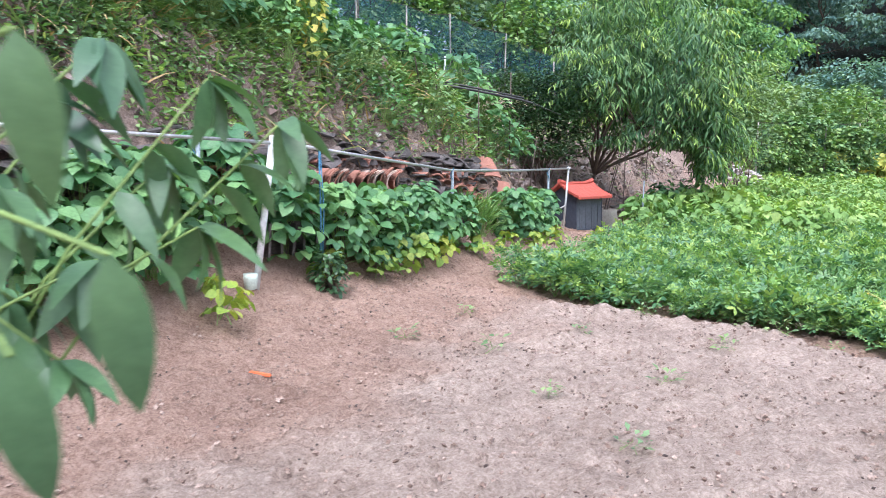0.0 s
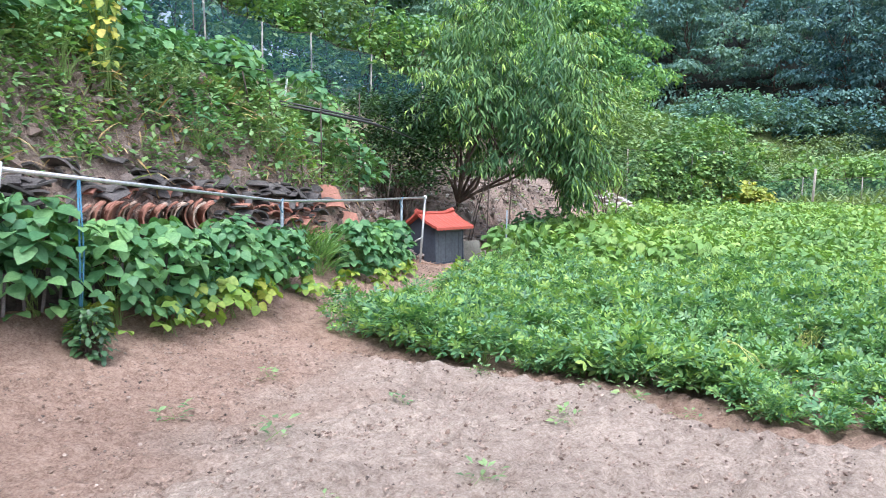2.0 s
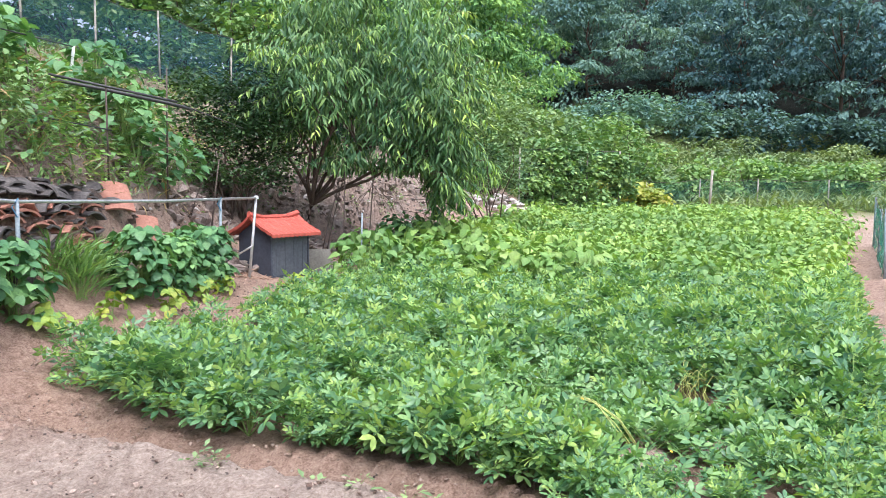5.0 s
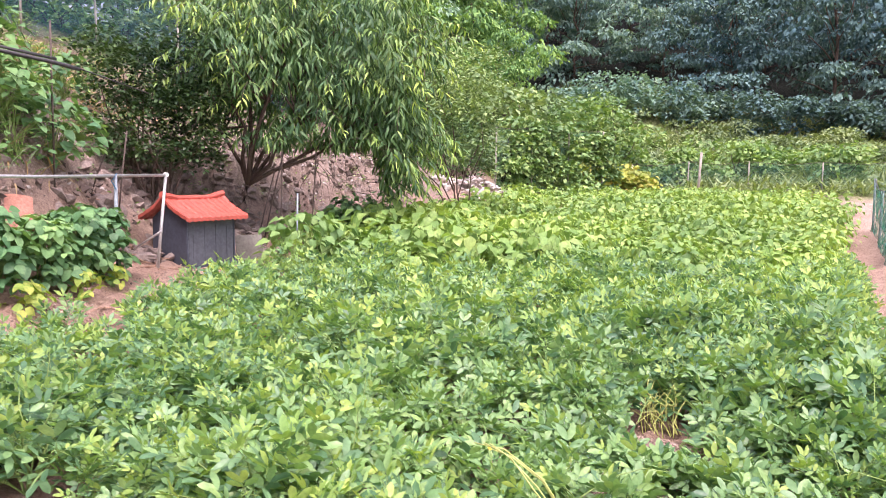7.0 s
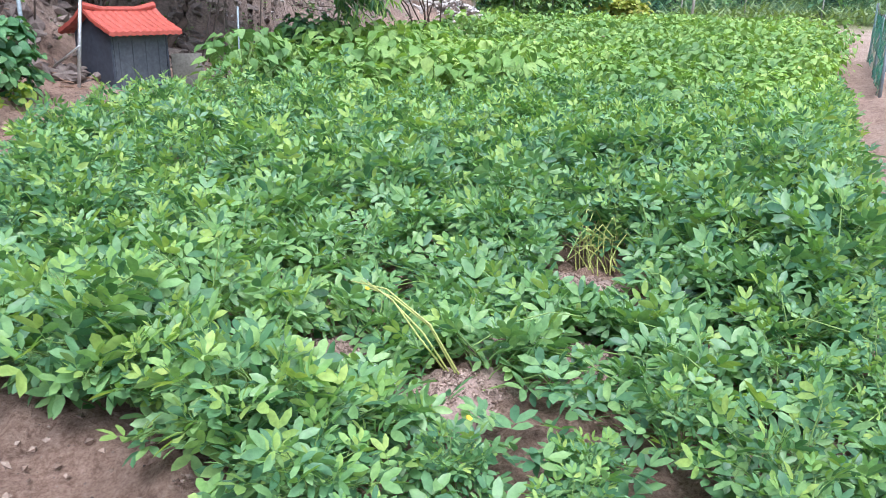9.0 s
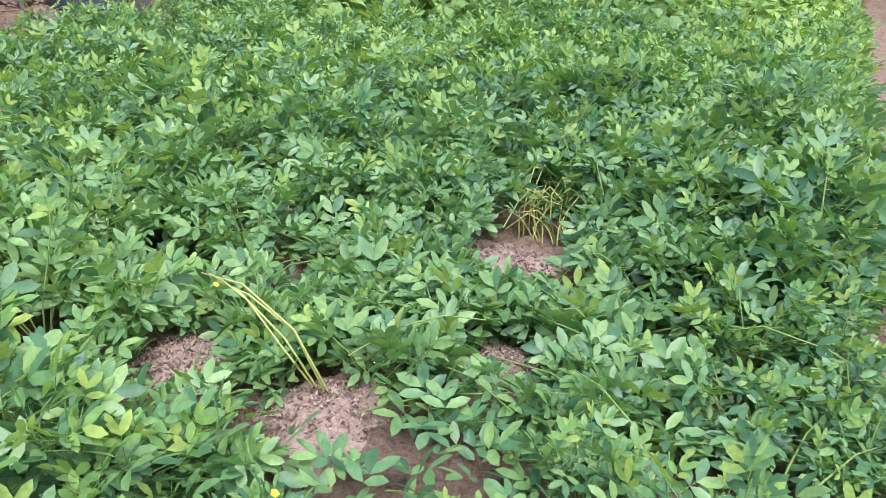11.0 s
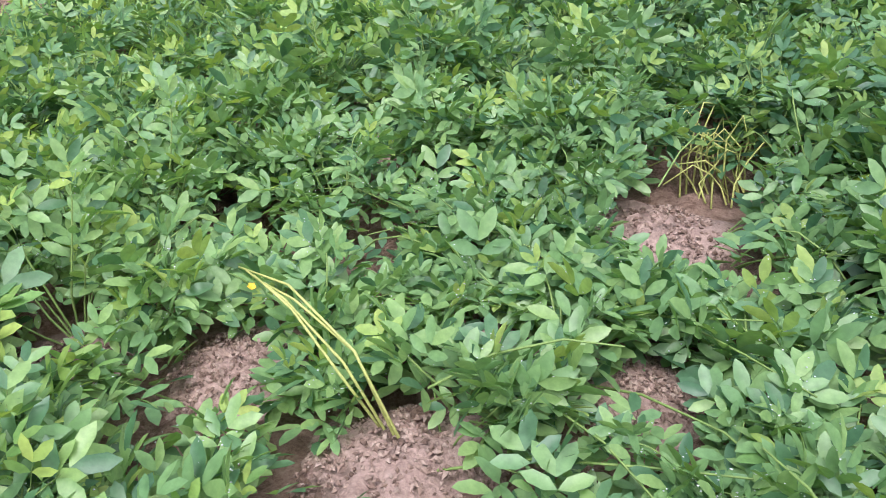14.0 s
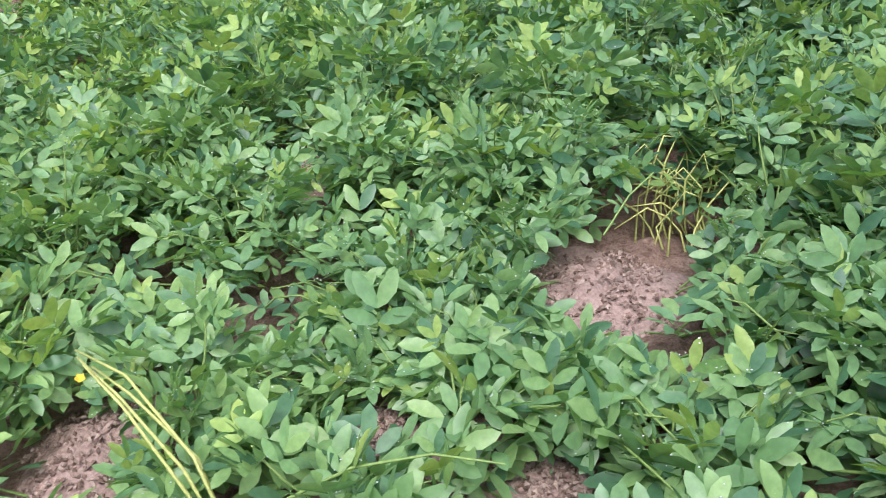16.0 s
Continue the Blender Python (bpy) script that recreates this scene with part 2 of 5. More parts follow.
def blade(length, width, stations=2, fold=0.18, droop=0.15, belly=0.45, tip=1.0):
    """A leaf blade from its foot along +y, its face to +z."""
    v, f = [(0, 0, 0)], []
    us = [(i + 1) / (stations + 1) for i in range(stations)]
    for u in us:
        w = width * 0.5 * (math.sin(math.pi * u ** (math.log(0.5) / math.log(belly)))) ** 0.8
        y, z = length * u, -droop * length * u * u
        v += [(-w, y, z + fold * w), (0, y, z), (w, y, z + fold * w)]
    v.append((0, length, -droop * length * tip))
    f += [(0, 2, 1), (0, 3, 2)]
    for i in range(stations - 1):
        a = 1 + 3 * i
        f += [(a, a + 1, a + 4), (a, a + 4, a + 3), (a + 1, a + 2, a + 5), (a + 1, a + 5, a + 4)]
    a, e = 1 + 3 * (stations - 1), len(v) - 1
    f += [(a, a + 1, e), (a + 1, a + 2, e)]
    return np.array(v, float), np.array(f, np.int32)


def leaflet(length, width, stations):
    """An elliptic leaflet with a short tip, broadest a little past its middle."""
    prof = {1: [(0.52, 1.0)], 2: [(0.32, 0.88), (0.74, 0.86)], 3: [(0.2, 0.66), (0.52, 1.0), (0.84, 0.64)]}[stations]
    v, f = [(0, 0, 0)], []
    for u, w in prof:
        w, y, z = w * width / 2, u * length, -0.12 * length * u * u
        v += [(-w, y, z + 0.24 * w), (0, y, z), (w, y, z + 0.24 * w)]
    v.append((0, length, -0.12 * length))
    f += [(0, 2, 1), (0, 3, 2)]
    for i in range(stations - 1):
        a = 1 + 3 * i
        f += [(a, a + 1, a + 4), (a, a + 4, a + 3), (a + 1, a + 2, a + 5), (a + 1, a + 5, a + 4)]
    a, e = 1 + 3 * (stations - 1), len(v) - 1
    f += [(a, a + 1, e), (a + 1, a + 2, e)]
    return np.array(v, float), np.array(f, np.int32)


def tube(points, radii, sides=5, cap=True):
    pts = [Vector(p) for p in points]
    if not hasattr(radii, "__len__"):
        radii = [radii] * len(pts)
    v, f = [], []
    for i, p in enumerate(pts):
        d = (pts[min(i + 1, len(pts) - 1)] - pts[max(i - 1, 0)]).normalized()
        a = d.orthogonal().normalized() if abs(d.z) < 0.95 else Vector((1, 0, 0)).cross(d).normalized()
        if abs(d.z) < 0.95:
            a = Vector((0, 0, 1)).cross(d).normalized()
        b = d.cross(a)
        for k in range(sides):
            s = 2 * math.pi * k / sides
            v.append(p + radii[i] * (math.cos(s) * a + math.sin(s) * b))
    for i in range(len(pts) - 1):
        for k in range(sides):
            a, b = i * sides + k, i * sides + (k + 1) % sides
            f += [(a, b, b + sides), (a, b + sides, a + sides)]
    if cap:
        for start, flip in ((0, True), ((len(pts) - 1) * sides, False)):
            for k in range(1, sides - 1):
                f.append((start, start + k + 1, start + k) if flip else (start, start + k, start + k + 1))
    return np.array([tuple(p) for p in v]), np.array(f, np.int32)


def moved(shape, m):
    v, f = shape
    m = np.array(m)
    return v @ m[:3, :3].T + m[:3, 3], f


def box(x, y, z, chamfer=0.0):
    """A block on z = 0 with chamfered edges."""
    bm = bmesh.new()
    bmesh.ops.create_cube(bm, size=1.0, matrix=Matrix.Translation((0, 0, z / 2)) @ Matrix.Diagonal((x, y, z, 1)))
    if chamfer:
        bmesh.ops.bevel(bm, geom=bm.edges[:], offset=chamfer, segments=2, affect="EDGES")
    bmesh.ops.triangulate(bm, faces=bm.faces[:])
    bm.verts.index_update()
    out = np.array([tuple(v.co) for v in bm.verts]), np.array([[v.index for v in f.verts] for f in bm.faces], np.int32)
    bm.free()
    return out


def rubble(seed, size=1.0, rough=0.35):
    """An irregular stone or clod."""
    bm = bmesh.new()
    bmesh.ops.create_icosphere(bm, subdivisions=1, radius=0.5)
    for v in bm.verts:
        v.co *= size * (1 + rough * noise.noise(v.co * 2.3 + Vector((seed * 3.7, seed, -seed))) * 2)
        v.co.z *= 0.65
    bm.verts.index_update()
    out = np.array([tuple(v.co) for v in bm.verts]), np.array([[v.index for v in f.verts] for f in bm.faces], np.int32)
    bm.free()
    return out


def leaf_pose(at, heading, pitch, roll, size=1.0):
    """heading: degrees from +x that the leaf points to; pitch: up; roll: about its length."""
    return Matrix.LocRotScale(at, Euler((radians(pitch), radians(roll), radians(heading - 90)), "XYZ"), (size, size, size))


# ---- the lie of the land ----
TOE_Y = [-40, 0, 6.4, 9.8, 12.4, 14.2, 15.2, 16.4, 17.4, 19, 28, 40, 90]
TOE_X = [-22, -5.0, -2.15, -0.6, 0.82, 1.45, 1.7, 2.3, 3.1, 4.3, 10.0, 15.5, 30]
FIELD = [(0.5, 9.75), (1.66, 8.6), (2.38, 8.08), (3.28, 7.42), (3.5, 6.95), (3.65, 6.4), (4.2, 6.0), (4.9, 5.75), (5.35, 6.35), (6.45, 8.05), (7.0, 8.7), (10.1, 12.55), (11.2, 13.9), (20.0, 24.2), (18.6, 31.0), (10.6, 27.4), (4.9, 18.3), (3.75, 16.4), (3.2, 14.4), (2.0, 12.2)]


def smooth(a, b, x):
    u = np.clip((x - a) / (b - a), 0, 1)
    return u * u * (3 - 2 * u)


def field_depth(x, y):
    """How far inside the field a place is (negative: outside)."""
    x, y = np.asarray(x, float), np.asarray(y, float)
    inside, best = np.zeros(x.shape, bool), np.full(x.shape, 1e9)
    for (ax, ay), (bx, by) in zip(FIELD, FIELD[1:] + FIELD[:1]):
        ux, uy = bx - ax, by - ay
        u = np.clip(((x - ax) * ux + (y - ay) * uy) / (ux * ux + uy * uy), 0, 1)
        best = np.minimum(best, np.hypot(x - ax - u * ux, y - ay - u * uy))
        cross = (ay > y) != (by > y)
        inside ^= cross & (x < (bx - ax) * (y - ay) / (by - ay if by != ay else 1e-9) + ax)
    return np.where(inside, best, -best)


def wave(x, y, size, seed):
    """Cheap smooth noise between about -1 and 1."""
    s = 0
    for k in range(5):
        a = seed * 1.7 + k * 2.399
        s = s + np.sin((x * math.cos(a) + y * math.sin(a)) * (1 + 0.37 * k) * 2 * math.pi / size + seed * k)
    return s / 3


def from_toe(x, y):
    return (np.asarray(x, float) - np.interp(y, TOE_Y, TOE_X)) * 0.88


def height(x, y):
    x, y = np.asarray(x, float), np.asarray(y, float)
    d, e = from_toe(x, y), field_depth(x, y)
    z = -0.02 + 0.68 * np.exp(-np.maximum(d, 0) / 0.7) * (1 - 0.55 * smooth(9, 15, y))
    z = z + 0.06 * smooth(1.7, 2.7, d) * smooth(0.1, 0.9, -e) * smooth(13, 9, y)
    lip = smooth(0.2, 1.6, d) * smooth(16, 13, y)
    z = z - 0.2 * smooth(-0.75, -0.28, e) * smooth(0.2, 1.6, d) + 0.1 * smooth(-0.24, 0.04, e) * smooth(0.2, 1.6, d)
    z = z + 0.03 * smooth(-1.2, -0.8, e) * smooth(-0.55, -0.8, e) * lip
    z = z + 0.5 * smooth(13, 30, y) * smooth(-2, 1, d) + 0.08 * smooth(11, 14, y) * smooth(3.5, 1.2, d)
    up = np.maximum(-d, 0)
    low = 0.8 * smooth(0.0, 0.35, up) + 1.3 * smooth(0.25, 1.1, up) + 0.28 * np.maximum(up - 0.9, 0)
    soft = 1.05 * smooth(0.0, 1.5, up) + 0.48 * np.maximum(up - 1.0, 0)
    z = z + low + (soft - low) * smooth(14.3, 17.3, y) - 0.15 * np.clip(up - 9, 0, 40)
    s = x * 0.55 + y * 0.835
    right = smooth(-2, 4, d)
    tilt = np.clip(1 - 0.037 * (0.835 * x - 0.55 * y + 3.2), 0.3, 1.6)
    z = z + right * (0.17 * tilt * np.clip(s - 38, 0, 26) + 0.42 * np.clip(s - 60, 0, 60))
    near = smooth(30, 12, np.hypot(x - 2, y - 6))
    z = z + 0.02 * wave(x, y, 1.9, 3) * near + 0.009 * wave(x, y, 0.37, 5) * near
    z = z + 0.12 * wave(x, y, 3.1, 8) * smooth(0.8, 3, up) + 0.5 * wave(x, y, 23, 4) * smooth(45, 70, s)
    return z


def ground_at(x, y):
    return float(height(np.array([x]), np.array([y]))[0])


def build_ground():
    def steps(lo, hi, fine, a, b):
        inner = np.arange(lo, hi + 1e-6, fine)
        out = [a]
        mids, step = [], fine
        v = hi
        while v < b:
            step *= 1.16
            v += step
            mids.append(v)
        low, step, v = [], fine, lo
        while v > a:
            step *= 1.16
            v -= step
            low.append(v)
        return np.array(low[::-1] + list(inner) + mids)

    xs, ys = steps(-3.2, 6.0, 0.07, -900, 900), steps(1.2, 11, 0.07, -900, 900)
    xx, yy = np.meshgrid(xs, ys)
    zz = height(xx, yy)
    rough = smooth(20, 8, np.hypot(xx - 2, yy - 6))
    zz = zz + rough * 0.02 * rng.normal(size=xx.shape) * smooth(0.6, 0.0, np.abs(wave(xx, yy, 1.1, 2)) - 0.6)
    bare = rough * smooth(0.15, 0.4, -field_depth(xx, yy)) * smooth(1.0, 2.0, from_toe(xx, yy))
    ridge = np.sin(2 * math.pi * (0.45 * xx + 0.9 * yy + 0.16 * wave(xx, yy, 1.7, 9)) / 0.27)
    zz = zz + bare * (0.011 * ridge * np.clip(0.5 + wave(xx, yy, 1.3, 13), 0, 1) + 0.012 * wave(xx, yy, 0.31, 17))
    zz = zz + 0.07 * rng.normal(size=xx.shape) * smooth(-0.2, -0.8, from_toe(xx, yy)) * smooth(-5, -2, from_toe(xx, yy)) * smooth(28, 20, yy)
    n, w = xx.size, len(xs)
    a = (np.arange(len(ys) - 1)[:, None] * w + np.arange(w - 1)[None]).ravel()
    tris = np.concatenate([np.stack([a, a + 1, a + w + 1], 1), np.stack([a, a + w + 1, a + w], 1)])
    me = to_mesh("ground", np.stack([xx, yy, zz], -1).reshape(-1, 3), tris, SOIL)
    d, e = from_toe(xx, yy), field_depth(xx, yy)
    s = xx * 0.55 + yy * 0.835
    sand = smooth(1.5, 2.6, d + 0.35 * wave(xx, yy, 2.3, 6)) * smooth(0.3, 0.46, -e) * smooth(15, 10, yy)
    right = smooth(8, 12, xx - yy * 0.35) * smooth(-0.2, 0.3, -e)
    sand = np.maximum(sand, 0.75 * right * smooth(44, 36, s))
    bank = smooth(-0.05, -0.5, d)
    turf = np.maximum(smooth(34, 38, s) * smooth(-1, 1, d), smooth(-5, -9, d)) * smooth(0.0, 0.8, -e)
    # wood: mask of the ground that carries the painted tree shade
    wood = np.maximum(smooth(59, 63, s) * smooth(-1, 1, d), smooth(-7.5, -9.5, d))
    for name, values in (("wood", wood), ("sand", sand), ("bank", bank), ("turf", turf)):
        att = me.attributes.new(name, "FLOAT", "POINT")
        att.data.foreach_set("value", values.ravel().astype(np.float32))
    return tagged(new("ground", me), "dry pinkish soil with sand, grit and grassy slopes", "ground", kind="structure")


build_ground()

# ---- the dog house ----
HX, HY, HTURN = 2.41, 15.4, -49.0


def dog_house(at, turn):
    top = thing("dog_house", "dark grey plastic dog house with orange-red tiled roof", "dog house", at, turn)
    w, l, h, peak = 0.68, 0.76, 0.63, 0.2

    def slab(pts, thick):
        bm = bmesh.new()
        vs = [bm.verts.new(p) for p in pts]
        f = bm.faces.new(vs)
        r = bmesh.ops.extrude_face_region(bm, geom=[f])
        bmesh.ops.translate(bm, vec=thick, verts=[v for v in r["geom"] if isinstance(v, bmesh.types.BMVert)])
        bmesh.ops.recalc_face_normals(bm, faces=bm.faces[:])
        bmesh.ops.bevel(bm, geom=bm.edges[:], offset=0.008, segments=1, affect="EDGES")
        me = bpy.data.meshes.new("slab")
        bm.to_mesh(me)
        bm.free()
        return me

    def wall(name, pts, thick, mat, label=""):
        me = slab(pts, thick)
        me.materials.append(mat)
        return part(name, me, top, label)

    a, b = w / 2, l / 2
    for y, out in ((-b, 1), (b, -1)):
        wall("gable_wall", [(-a * 1.04, y, 0), (a * 1.04, y, 0), (a, y, h), (0, y, h + peak), (-a, y, h)], (0, 0.03 * out, 0), GREYWALL)
    for x, out in ((-a, 1), (a, -1)):
        wall("side_wall", [(x, -b + 0.032, 0), (x, b - 0.032, 0), (x, b - 0.032, h), (x, -b + 0.032, h)], (0.03 * out, 0, 0), GREYSIDE, "mid grey side wall")
    for i in range(4):
        y = -b + 0.12 + i * (l - 0.24) / 3
        for x in (-a, a):
            v, f = moved(box(0.014, 0.05, h * 0.8, 0.004), Matrix.Translation((x, y, 0.04)))
            part("wall_rib", to_mesh("wall_rib", v, f, GREYSIDE, False), top)
    base = to_mesh("base", *box(w + 0.07, l + 0.06, 0.05, 0.01), GREYWALL, False)
    part("base", base, top)
    # each half of the roof is pressed in rows of pan tiles
    for side in (-1, 1):
        nu, nv = 40, 15
        ru, rv = l / 2 + 0.1, a + 0.15
        vs, fs = [], []
        for iv in range(nv):
            s = iv / (nv - 1)
            for iu in range(nu):
                u = -1 + 2 * iu / (nu - 1)
                lift = 0.016 * abs(math.sin(u * 5.5 * math.pi)) + 0.012 * ((s * 4) % 1.0)
                x = side * rv * s
                flare = 0.05 * (1 - s) ** 6 * (abs(u) ** 8)
                z = h + peak + 0.035 - s * (peak + 0.075) + 0.05 * s * s + lift + flare
                vs.append((x, u * ru, z))
        k = len(vs)
        vs += [(x, y, z - 0.045) for x, y, z in vs]
        for iv in range(nv - 1):
            for iu in range(nu - 1):
                q = iv * nu + iu
                fs += [(q, q + 1, q + nu + 1), (q, q + nu + 1, q + nu), (k + q, k + q + nu + 1, k + q + 1), (k + q, k + q + nu, k + q + nu + 1)]
        rim = [iu for iu in range(nu)] + [iv * nu + nu - 1 for iv in range(1, nv)] + [(nv - 1) * nu + iu for iu in range(nu - 2, -1, -1)] + [iv * nu for iv in range(nv - 2, 0, -1)]
        for p, q in zip(rim, rim[1:] + rim[:1]):
            fs += [(p, k + p, k + q), (p, k + q, q)]
        part("roof_half", to_mesh("roof_half", vs, fs, ORANGE, False), top, "orange-red moulded tile roof")
    ridge = tube([(0, -b - 0.1, h + peak + 0.1), (0, -b * 0.6, h + peak + 0.05), (0, b * 0.6, h + peak + 0.05), (0, b + 0.1, h + peak + 0.1)], [0.042, 0.034, 0.034, 0.042], 8)
    part("ridge_cap", to_mesh("ridge_cap", *ridge, ORANGE, False), top)
    return top


dog_house((HX, HY, ground_at(HX, HY) - 0.06), HTURN)


def leaning_board():
    ob = thing("leaning_board", "weathered grey board leaning beside the dog house", "board", (3.12, 15.6, ground_at(3.12, 15.6)), 12)
    v, f = moved(box(0.36, 0.025, 0.55, 0.006), pose(0, 0, -0.03, -14, 0, 0))
    part("panel", to_mesh("panel", v, f, BOARD, False), ob)
    v, f = moved(box(0.04, 0.03, 0.4, 0.004), pose(0.19, 0.05, -0.03, -14, 0, 0))
    part("batten", to_mesh("batten", v, f, POST, False), ob)


leaning_board()

# ---- the pipe frame over the bean row ----
P0, P1, P2 = Vector((-1.41, 6.9, 1.67)), Vector((0.07, 11.07, 1.37)), Vector((2.16, 14.6, 1.35))
PL = Vector((-2.5, 4.7, 1.72))


def pipe_frame():
    top = thing("pipe_frame", "galvanised pipe frame with a white upright over the beans", "plant support", (0, 0, 0))
    part("top_rail", to_mesh("top_rail", *tube([PL, P0 + Vector((0, 0, -0.01))], 0.014, 8), PIPE), top)
    part("top_rail", to_mesh("top_rail", *tube([P0, (-0.64, 9.15, 1.51), P1, (1.14, 12.88, 1.34), P2], 0.017, 8), PIPE), top)
    foot = Vector((-1.6, 6.88, ground_at(-1.6, 6.88) - 0.03))
    part("white_upright", to_mesh("white_upright", *tube([foot, P0 + Vector((0.0, -0.03, 0.05))], [0.03, 0.03], 10), WHITE), top, "white plastic pipe upright")
    end = Vector((2.04, 14.42, ground_at(2.04, 14.42)))
    part("upright", to_mesh("upright", *tube([end - Vector((0, 0, 0.05)), P2 + Vector((0, 0, 0.03))], 0.019, 8), PIPE), top)
    part("brace", to_mesh("brace", *tube([end + Vector((0.06, 0.05, 0.46)), (1.74, 14.9, ground_at(1.74, 14.9) + 0.1)], 0.014, 8), PIPE), top)
    v, f = moved(box(0.06, 0.05, 0.05, 0.008), Matrix.Translation(P2 - Vector((0, 0, 0.02))))
    part("clamp", to_mesh("clamp", v, f, WHITE, False), top, "pale plastic pipe clamp")
    for x, y, z in ((-2.02, 6.75, 1.66), (0.07, 11.07, 1.37), (1.7, 13.84, 1.34)):
        g = ground_at(x, y)
        part("side_post", to_mesh("side_post", *tube([(x, y + 0.02, g - 0.05), (x + 0.01, y, z + 0.02)], 0.02, 8), BLUEPIPE), top, "blue-grey painted post")
        part("tie", to_mesh("tie", *tube([(x + 0.03, y - 0.03, z + 0.03), (x - 0.025, y - 0.03, z - 0.05), (x + 0.02, y - 0.035, z - 0.14)], 0.007, 5), BLUENET), top, "blue twine tie")


BLUENET = surface("blue_twine", (0.04, 0.16, 0.3), (0.1, 0.28, 0.42), 20.0, rough=0.8)
pipe_frame()

# ---- plants ----


def heading_of(v):
    return math.degrees(math.atan2(v.y, v.x))


def compound_leaf(scale=1.0, fine=3):
    """A peanut leaf: a stalk with two pairs of rounded leaflets."""
    st = fine
    shapes = []
    lobe = leaflet(0.074, 0.031, st)
    lobe2 = leaflet(0.064, 0.028, st)
    for y, shape, spreads in ((0.066, lobe, (-27, 31)), (0.044, lobe2, (-66, 74))):
        for s in spreads:
            shapes.append(moved(shape, pose(0, y, 0, 14 + 6 * math.sin(s + y * 90), 8 * (1 if s > 0 else -1), -s)))
    leaf = join(shapes)
    stalk = tube([(0, 0, -0.012), (0, 0.03, -0.004), (0, 0.064, 0.0)], [0.0016, 0.0013, 0.001], 3, False)
    return (leaf[0] * scale, leaf[1]), (stalk[0] * scale, stalk[1])


LEAF_FINE, _ = compound_leaf(1.0, 3)
LEAF_MID, STALK_MID = compound_leaf(1.0, 2)
LEAF_FAR, _ = compound_leaf(1.08, 1)


def peanut_plan(r, reach, tall, branches, per):
    """Branches of a peanut bush: their lines, the poses of the leaves on them, and which of those are young."""
    lines, poses, young = [], [], []
    for k in range(branches):
        az = 360 * k / branches + r.uniform(-18, 18)
        rise = r.uniform(0.0, 1.0)
        out, up = reach * (1.05 - 0.75 * rise) * r.uniform(0.8, 1.1), tall * (0.45 + 0.55 * rise) * r.uniform(0.8, 1.15)
        ca, sa = math.cos(radians(az)), math.sin(radians(az))
        pts = []
        for i in range(5):
            u = i / 4
            b = out * u
            pts.append((ca * b + r.uniform(-1, 1) * 0.01, sa * b + r.uniform(-1, 1) * 0.01, 0.01 + up * (1 - (1 - u) ** 1.7)))
        lines.append(pts)
        for j in range(per):
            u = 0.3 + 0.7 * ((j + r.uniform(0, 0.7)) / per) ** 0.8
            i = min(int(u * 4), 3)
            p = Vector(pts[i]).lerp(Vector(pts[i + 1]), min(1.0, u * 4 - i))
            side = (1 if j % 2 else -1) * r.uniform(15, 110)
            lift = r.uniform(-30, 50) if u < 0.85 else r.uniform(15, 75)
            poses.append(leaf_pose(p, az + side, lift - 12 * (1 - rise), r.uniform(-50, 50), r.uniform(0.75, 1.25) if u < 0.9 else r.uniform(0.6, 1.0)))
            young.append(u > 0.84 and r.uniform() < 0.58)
    return lines, poses, young


# bare heaps of gritty soil among the peanuts, with their radius
HEAPS = [(4.3, 7.48, 0.18), (4.22, 9.34, 0.14), (5.1, 8.36, 0.22), (4.54, 7.86, 0.11), (3.92, 7.88, 0.16), (4.84, 7.64, 0.13), (3.5, 8.05, 0.14), (5.77, 9.17, 0.13), (3.23, 10.05, 0.12)]
STEM_BUNDLE = (5.36, 8.66, 0.15)


def heap_gap(x, y, up=0.0, grow=0.0):
    """Whether a leaf at that height would lie over a bare heap; the plants lean away from it."""
    return any((x - hx) ** 2 + (0.8 * (y - hy + 0.03 + 0.6 * up)) ** 2 < (hr * 0.95 + 0.1 * up + grow) ** 2 for hx, hy, hr in HEAPS + [STEM_BUNDLE])


def crop_line(x, y):
    """Above 0: the broad-leaved crop behind the peanuts."""
    return y - 15.6 + 0.38 * (x - 2.5)


def field_spots(gap, test, seed):
    r = np.random.default_rng(seed)
    out = []
    for gy in np.arange(5.5, 32, gap):
        for gx in np.arange(0, 21, gap):
            x, y = gx + r.uniform(-0.4, 0.4) * gap, gy + r.uniform(-0.4, 0.4) * gap
            out.append((x, y))
    out = np.array(out)
    keep = field_depth(out[:, 0], out[:, 1]) > 0.18
    return [(x, y) for (x, y), k in zip(out, keep) if k and test(x, y)]


def edge_spots():
    """Bushes that hang over the lip of the field along the path side."""
    r = np.random.default_rng(8)
    out = []
    for (ax, ay), (bx, by) in zip(FIELD[:12], FIELD[1:13]):
        d = Vector((bx - ax, by - ay))
        n = max(1, round(d.length / 0.3))
        inward = Vector((-d.y, d.x)).normalized()
        for k in range(n):
            p = Vector((ax, ay)) + d * (k + r.uniform(0.2, 0.8)) / n + inward * r.uniform(0.14, 0.26)
            out.append((p.x, p.y))
    return out


